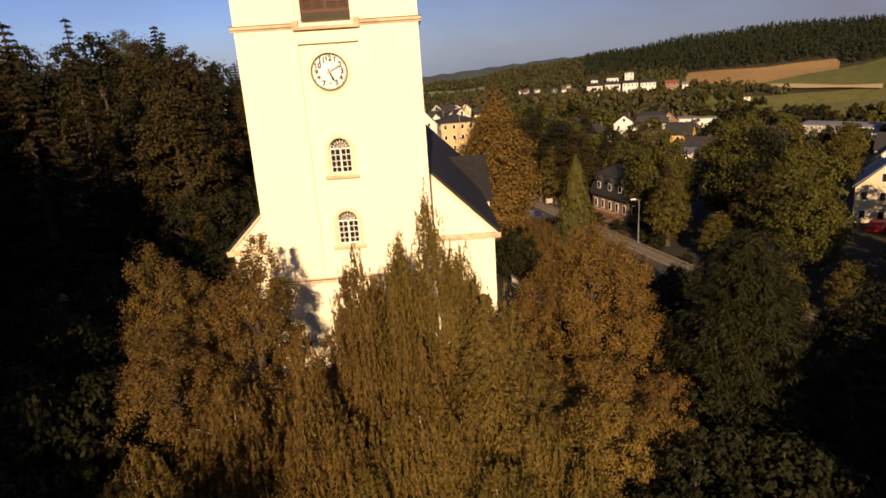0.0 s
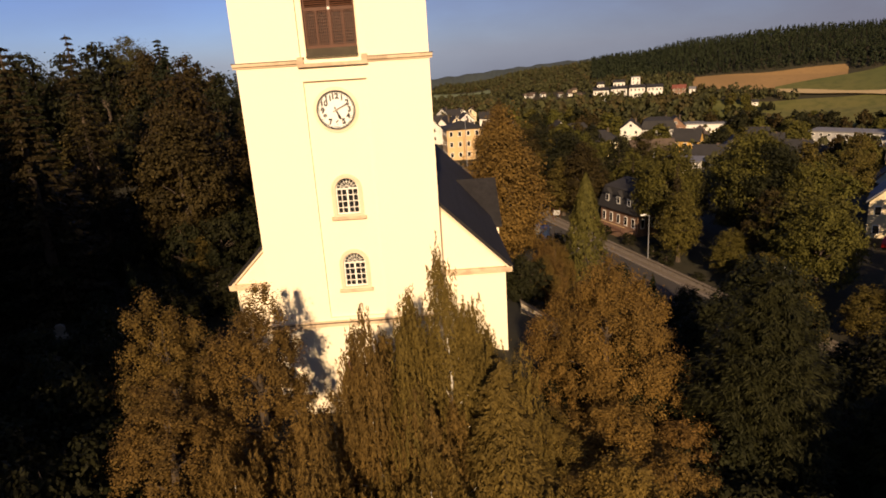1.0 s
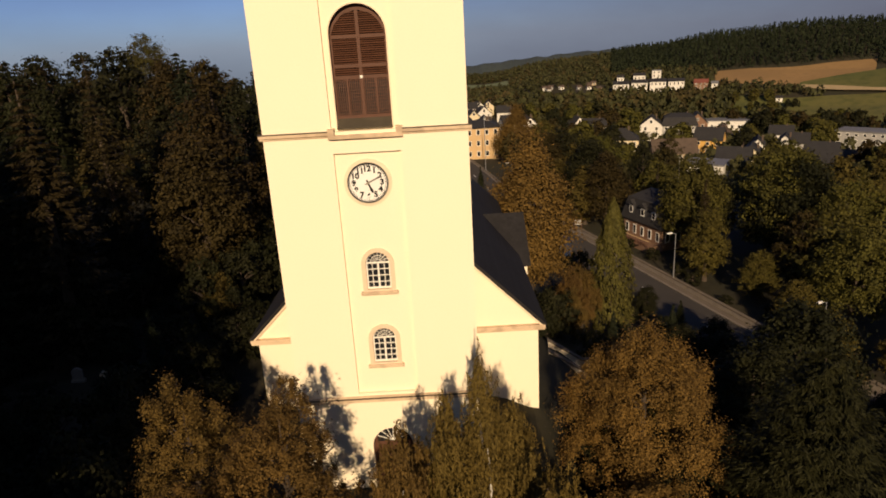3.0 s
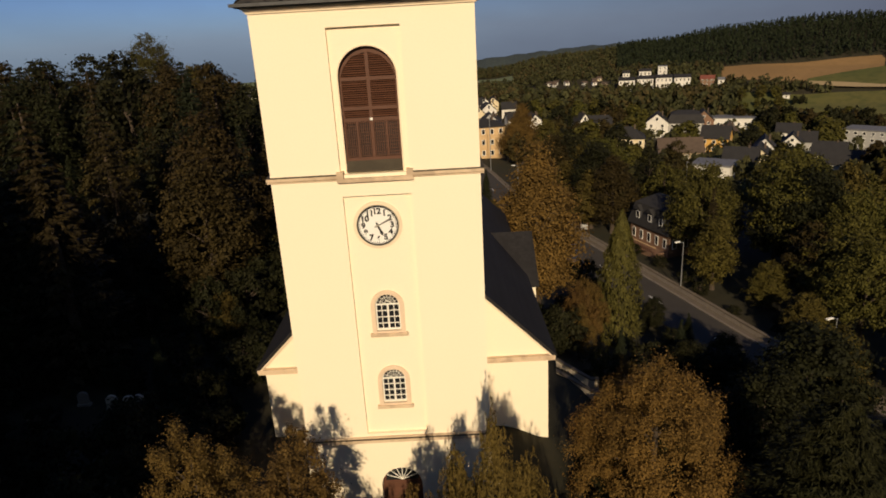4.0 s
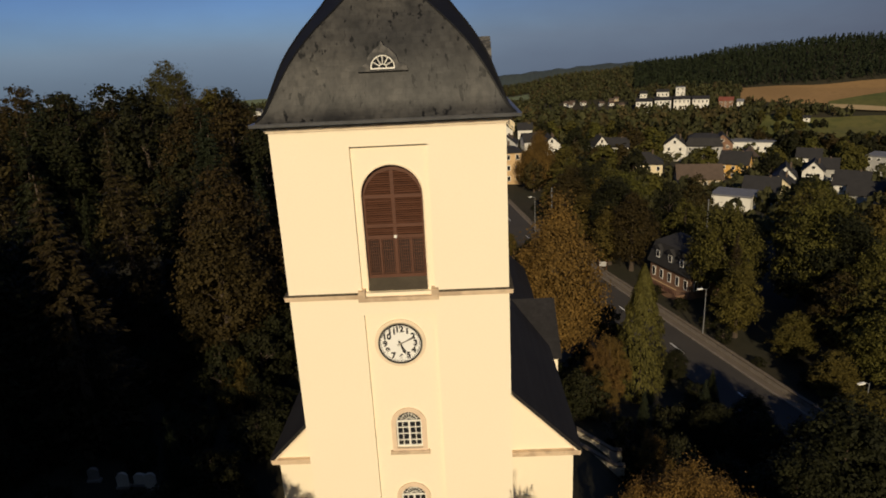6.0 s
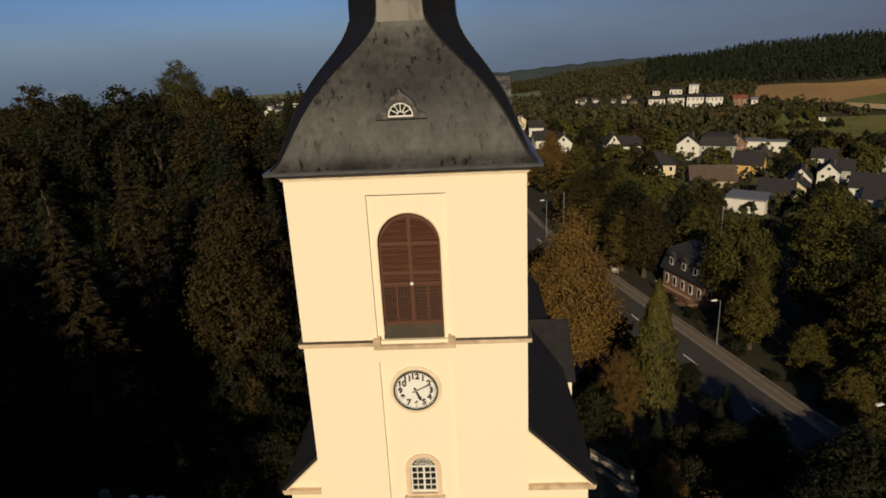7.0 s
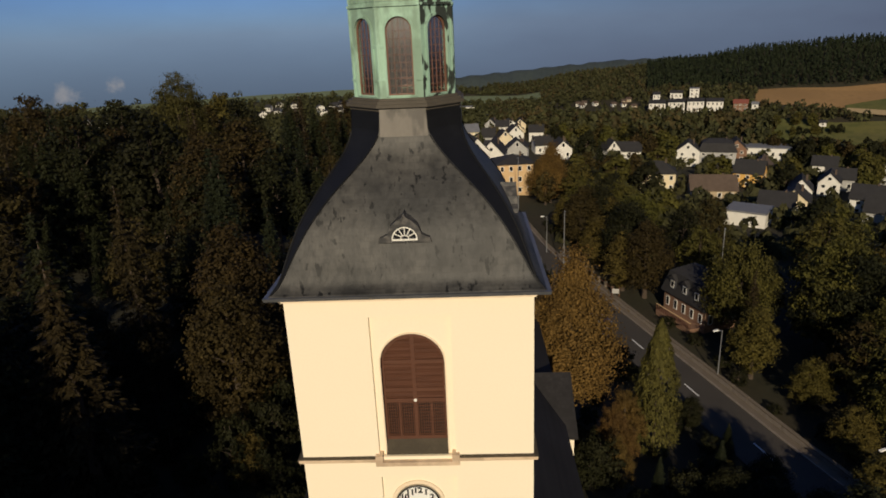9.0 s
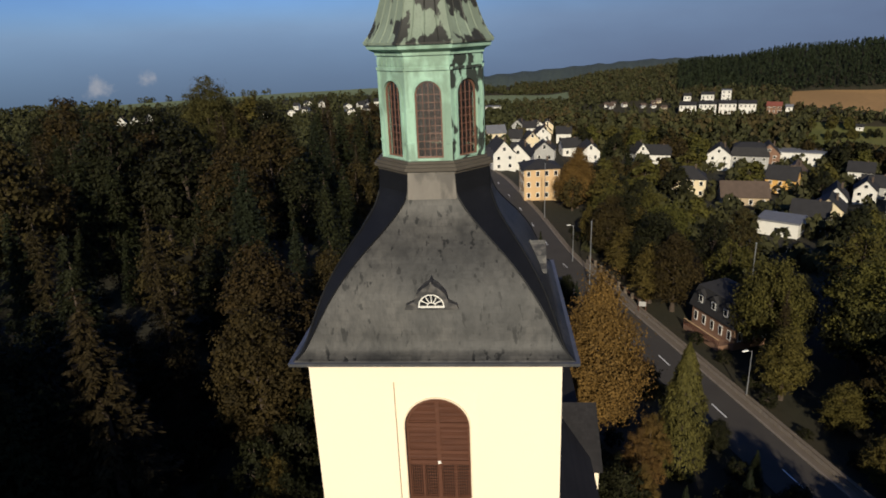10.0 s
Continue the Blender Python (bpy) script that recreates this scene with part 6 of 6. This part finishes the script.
# ---- distant ridge ----
def ridge(name, az0, az1, dist, crest, material, label, seed):
    """A far wooded ridge: a rounded bank with an uneven crest of small clumps."""
    rg = np.random.default_rng(seed)
    a = np.arange(az0, az1, 0.12)
    top = np.interp(a, *zip(*crest)) + 0.25 * np.sin(a * 3.1) + np.convolve(rg.uniform(-0.45, 0.45, len(a) + 4), np.ones(5) / 5, "valid")
    prof = ((0.86, 26.0), (0.93, 12.0), (0.97, 3.5), (0.99, 0.7), (1.0, 0.0), (1.03, 1.5))
    ar = np.radians(a)
    v = np.stack([np.stack([2 + dist * f * np.sin(ar), -20 + dist * f * np.cos(ar), top - dz + (rg.uniform(-0.5, 0.5, len(a)) if 0 < dz < 20 else 0)], -1) for f, dz in prof])
    n, k = len(prof), len(a)
    i, j = np.meshgrid(np.arange(n - 1), np.arange(k - 1), indexing="ij")
    q = i * k + j
    me = np_mesh(name, v, np.stack([q, q + 1, q + k + 1, q + k], -1).reshape(-1, 4))
    return tagged(link(name, me, M[material]), label, "hill", kind="structure")


# forest tinted blue-grey, with distance haze put into its colour
M["hazed_forest"] = mat("hazed_forest", (0.036, 0.047, 0.050), 0.95, 0.35, 0.03, 0.5, 0.2, tint=(0.055, 0.068, 0.055))
ridge("backdrop_1", -9.0, 23.0, 392.0, ((-9, -4.5), (0, 0.2), (3, 1.6), (8, 4.2), (13, 6.6), (17, 7.2), (23, 6.5)), "hazed_forest", "distant wooded ridge across the valley, tinted blue like haze", 41)

# ---- along the road ----
def along(s0, off, y_from=-20.0):
    """Place, heading and level on the road at s0 metres from the south end of the stretch, off metres to the right."""
    P = np.array(ROAD, float)
    t = np.concatenate([[0], np.cumsum(np.hypot(*np.diff(P, axis=0).T))])
    x, y = np.interp(s0, t, P[:, 0]), np.interp(s0, t, P[:, 1])
    x2, y2 = np.interp(s0 + 1, t, P[:, 0]), np.interp(s0 + 1, t, P[:, 1])
    a = math.atan2(y2 - y, x2 - x)
    return x + off * math.sin(a), y - off * math.cos(a), math.degrees(a), float(road_level(y))


M["line_paint"] = mat("line_paint", (0.70, 0.69, 0.66), 0.7, 0.15, 2, 12, 0.05)
marks = thing("lane_marking", "broken white centre line on the asphalt", "road marking", kind="structure")
dash = boxm(-1.35, 1.35, -0.07, 0.07, 0.0, 0.012)
dash_me = None
for k in range(22):
    x, y, a, z = along(45 + 11.6 * k + 4.2, 0.0)
    if dash_me is None:
        o = part("dash", dash, M["line_paint"], marks)
        dash_me = o.data
    else:
        o = link("dash", dash_me, None, marks)
    o.matrix_basis = pose(x, y, z + 0.055, 0, 0, a)
wall = thing("roadside_wall", "low weathered stone wall along the pavement", "wall", kind="structure")
seg_me = cop_me = None
for k in range(46):
    x, y, a, z = along(62 + 2.52 * k, ROAD_HALF + 1.2)
    if seg_me is None:
        o = part("wall_block", boxm(-1.24, 1.24, -0.16, 0.16, -0.6, 0.62, bevel=0.03), M["stone"], wall)
        c = part("coping", boxm(-1.25, 1.25, -0.22, 0.22, 0.62, 0.74, bevel=0.02), M["paving"], o)
        seg_me, cop_me = o.data, c.data
    else:
        o = link("wall_block", seg_me, None, wall)
        c = link("coping", cop_me, None, o)
    o.matrix_basis = pose(x, y, z, 0, 0, a + vr.uniform(-0.6, 0.6))


def street_lamp(x, y, z, turn, h, label):
    t = thing("street_lamp", label, "street lamp", pose(x, y, z, 0, 0, turn), group="street lamps")
    bm = bmesh.new()
    tube(bm, (0, 0, -0.3), (0, 0, h * 0.5), 0.085, 0.065, 8)
    tube(bm, (0, 0, h * 0.5), (0, 0, h), 0.055, 0.045, 8)
    part("pole", bm, M["zinc"], t)
    bm = bmesh.new()
    tube(bm, (0, 0, h - 0.05), (-0.7, 0, h + 0.15), 0.03, 0.03, 6)
    part("arm", bm, M["zinc"], t)
    part("lamp_head", boxm(-1.25, -0.55, -0.14, 0.14, h + 0.08, h + 0.24, bevel=0.05), M["white_paint"], t, "pale flat lamp head")
    return t


street_lamp(29.8, 48.6, -11, 20, 6.2, "slim grey street lamp with flat head on the pavement")
street_lamp(35.0, 27.0, -11, 20, 6.2, "slim grey street lamp further down the pavement")
street_lamp(15.8, 93.0, -10.6, 20, 6.6, "slim grey street lamp far along the road")


def post(x, y, z, h, label):
    t = thing("utility_pole", label, "pole", pose(x, y, z))
    bm = bmesh.new()
    tube(bm, (0, 0, -0.3), (0, 0, h), 0.10, 0.07, 8)
    part("shaft", bm, M["zinc"], t)
    part("cap", boxm(-0.12, 0.12, -0.12, 0.12, h, h + 0.08, bevel=0.02), M["zinc"], t)
    return t


post(17.2, 82.0, -11, 11.0, "tall pale pole beside the road")
post(12.8, 118.0, -9.8, 11.5, "tall pale pole near the tan house")
post(38.5, 72.0, -11.5, 11.0, "thin grey pole among the trees")

# notice case and glazed shelter
M["shelter_glass"] = mat("shelter_glass", (0.55, 0.62, 0.66), 0.1, 0.1, 2, 10, 0.0, spec=0.6)
bs = thing("bus_shelter", "small glazed bus shelter at the kerb", "bus shelter", pose(19.0, 60.8, -11.0, 0, 0, 106))
for sx in (-1.3, 1.3):
    for sy in (-0.55, 0.55):
        part("post", boxm(sx - 0.04, sx + 0.04, sy - 0.04, sy + 0.04, -0.2, 2.35), M["zinc"], bs)
part("roof", boxm(-1.5, 1.5, -0.75, 0.75, 2.35, 2.47, bevel=0.03), M["zinc"], bs)
part("side_pane", boxm(-1.31, -1.28, -0.5, 0.5, 0.3, 2.2), M["shelter_glass"], bs)
part("back_pane", boxm(-1.2, 1.2, 0.54, 0.57, 0.3, 2.2), M["shelter_glass"], bs)
part("bench", boxm(-1.0, 1.0, 0.1, 0.45, 0.42, 0.48, bevel=0.01), M["wood_brown"], bs)

# fence posts and the sign before the villa
fence = thing("villa_fence", "row of pale stone fence posts before the villa", "fence")
fp = None
for k in range(9):
    x, y, a, z = along(158 + 2.4 * k, ROAD_HALF + 2.0)
    if fp is None:
        o = part("post", boxm(-0.22, 0.22, -0.22, 0.22, -0.3, 1.15, bevel=0.04), M["paving"], fence)
        fp = o.data
    else:
        o = link("post", fp, None, fence)
    o.matrix_basis = pose(x, y, z, 0, 0, a)
    if k:
        rail = boxm(0, 2.0, -0.04, 0.04, 0.75, 0.87)
        r_ = part("rail", rail, M["wood_brown"], fence)
        r_.matrix_basis = pose(x, y, z, 0, 0, a + 180) @ pose(0.2, 0, 0)
sg = thing("notice_board", "pale notice board on two posts", "sign", pose(23.4, 72.0, -11.0, 0, 0, -10))
for sx in (-0.5, 0.5):
    part("post", boxm(sx - 0.05, sx + 0.05, -0.05, 0.05, -0.3, 2.1), M["wood_brown"], sg)
part("board", boxm(-0.5, 0.5, -0.09, -0.05, 1.0, 1.75, bevel=0.01), M["wall_grey"], sg)
# terrace of the villa
tr = thing("villa_terrace", "railed brick terrace in front of the villa", "terrace", pose(30.0, 63.4, -11.0, 0, 0, -70))
part("platform", boxm(-3.8, 3.4, -0.9, 1.0, -0.5, 0.7, bevel=0.04), M["wall_brick"], tr)
part("top_rail", boxm(-3.8, 3.4, -0.9, -0.8, 1.55, 1.65), M["wall_tan"], tr)
bp = None
for k in range(19):
    if bp is None:
        o = part("baluster", boxm(-0.03, 0.03, -0.03, 0.03, 0.7, 1.55), M["wood_brown"], tr)
        bp = o.data
    else:
        o = link("baluster", bp, None, tr)
    o.matrix_basis = pose(-3.75 + 0.395 * k, -0.85, 0)


# ---- car ----
def car(x, y, z, turn, paint, label):
    t = thing("car", label, "car", pose(x, y, z, 0, 0, turn))
    side = [(-2.0, 0.35), (2.0, 0.35), (2.05, 0.7), (1.75, 0.88), (1.0, 0.95), (0.45, 1.42), (-1.1, 1.45), (-1.85, 1.0), (-2.05, 0.8)]
    bm = plate(side, [], -0.82, 0.82)
    bmesh.ops.bevel(bm, geom=bm.edges[:], offset=0.05, segments=1, affect="EDGES")
    part("body", bm, paint, t)
    part("windscreen", loft([[(0.98, -0.70, 0.98), (0.98, 0.70, 0.98)], [(0.52, -0.62, 1.38), (0.52, 0.62, 1.38)]], closed=False), M["glass_dark"], t)
    for s in (-1, 1):
        part("side_window", plate([(-1.4, 1.0), (0.75, 1.0), (0.38, 1.36), (-1.05, 1.38)], [], s * 0.83, s * 0.85), M["glass_dark"], t)
        for wx in (-1.25, 1.25):
            bm = bmesh.new()
            disc(bm, 0.32, -0.1, 0.1, 20)
            w = part("wheel", bm, M["black_paint"], t)
            w.matrix_basis = pose(wx, s * 0.78, 0.32)
            bm = bmesh.new()
            disc(bm, 0.2, -0.11, 0.11, 12)
            part("rim", bm, M["zinc"], w)
    return t


M["paint_red"] = mat("paint_red", (0.45, 0.02, 0.015), 0.3, 0.1, 2, 20, 0.0, spec=0.5)
M["paint_silver"] = mat("paint_silver", (0.40, 0.41, 0.42), 0.3, 0.1, 2, 20, 0.0, metal=0.4, spec=0.5)
M["paint_white"] = mat("paint_white", (0.75, 0.75, 0.74), 0.3, 0.05, 2, 20, 0.0, spec=0.5)
car(62.0, 50.5, ground_z(62.0, 50.5), 40, M["paint_red"], "small red car parked by the cream house")
car(65.5, 51.5, ground_z(65.5, 51.5), 40, M["paint_white"], "white car parked by the cream house")

# ---- steps and parapets beside the nave ----
st = thing("outside_stair", "grey stone stair with sloping plastered parapets below the nave", "stair", pose(9.6, 17.5, -3.95, 0, 0, -8))
part("landing", boxm(-1.6, 0.0, 0.0, 1.9, -2.5, 0.0, bevel=0.02), M["stone"], st)
for y in (0.0, 1.7):
    def slope(top, bottom, w0, w1, x0=0.0):
        return loft([[(x, y + w0, za), (x, y + w1, za), (x, y + w1, zb), (x, y + w0, zb)] for x, za, zb in ((x0, bottom, top), (2.5, bottom - 1.6, top - 1.6), (3.1, bottom - 1.6, top - 1.6))])
    w = part("parapet", slope(0.98, -2.2, -0.14, 0.14), M["plaster_grey"], st)
    part("coping", slope(1.10, 0.98, -0.20, 0.20, -0.05), M["paving"], w)
for k in range(9):
    part("step", boxm(0.28 * k, 0.28 * (k + 1), 0.14, 1.56, -3.0, -0.178 * (k + 1), bevel=0.01), M["stone"], st)


# ---- graves ----
def gravestone(x, y, turn, h, w, m, label):
    t = thing("gravestone", label, "gravestone", pose(x, y, ground_z(x, y), 0, 0, turn), group="gravestones in the churchyard")
    part("base", boxm(-w * 0.65, w * 0.65, -0.16, 0.16, -0.1, 0.16, bevel=0.02), M["stone"], t)
    part("stone", plate([(-w / 2, 0.16), (w / 2, 0.16), (w / 2, h * 0.8), (w * 0.3, h * 0.95), (0, h), (-w * 0.3, h * 0.95), (-w / 2, h * 0.8)], [], -0.09, 0.09), m, t)
    return t


for x, y, turn, h, w, light in ((-17.6, 10.4, 5, 1.0, 0.6, 1), (-16.7, 10.6, -4, 0.8, 0.7, 1), (-15.9, 10.2, 8, 1.1, 0.6, 1), (-19.6, 11.0, 3, 0.9, 0.6, 0), (-21.0, 8.5, 10, 1.0, 0.7, 0), (-14.6, 6.0, -8, 0.8, 0.6, 1), (-12.6, 9.0, 0, 0.9, 0.5, 0), (-20.6, 4.0, 0, 1.0, 0.9, 1), (-18.2, 3.0, 0, 0.7, 0.9, 0)):
    gravestone(x, y, turn, h, w, M["plaster_grey"] if light else M["stone"], "pale weathered gravestone in the churchyard" if light else "grey weathered gravestone in the churchyard")
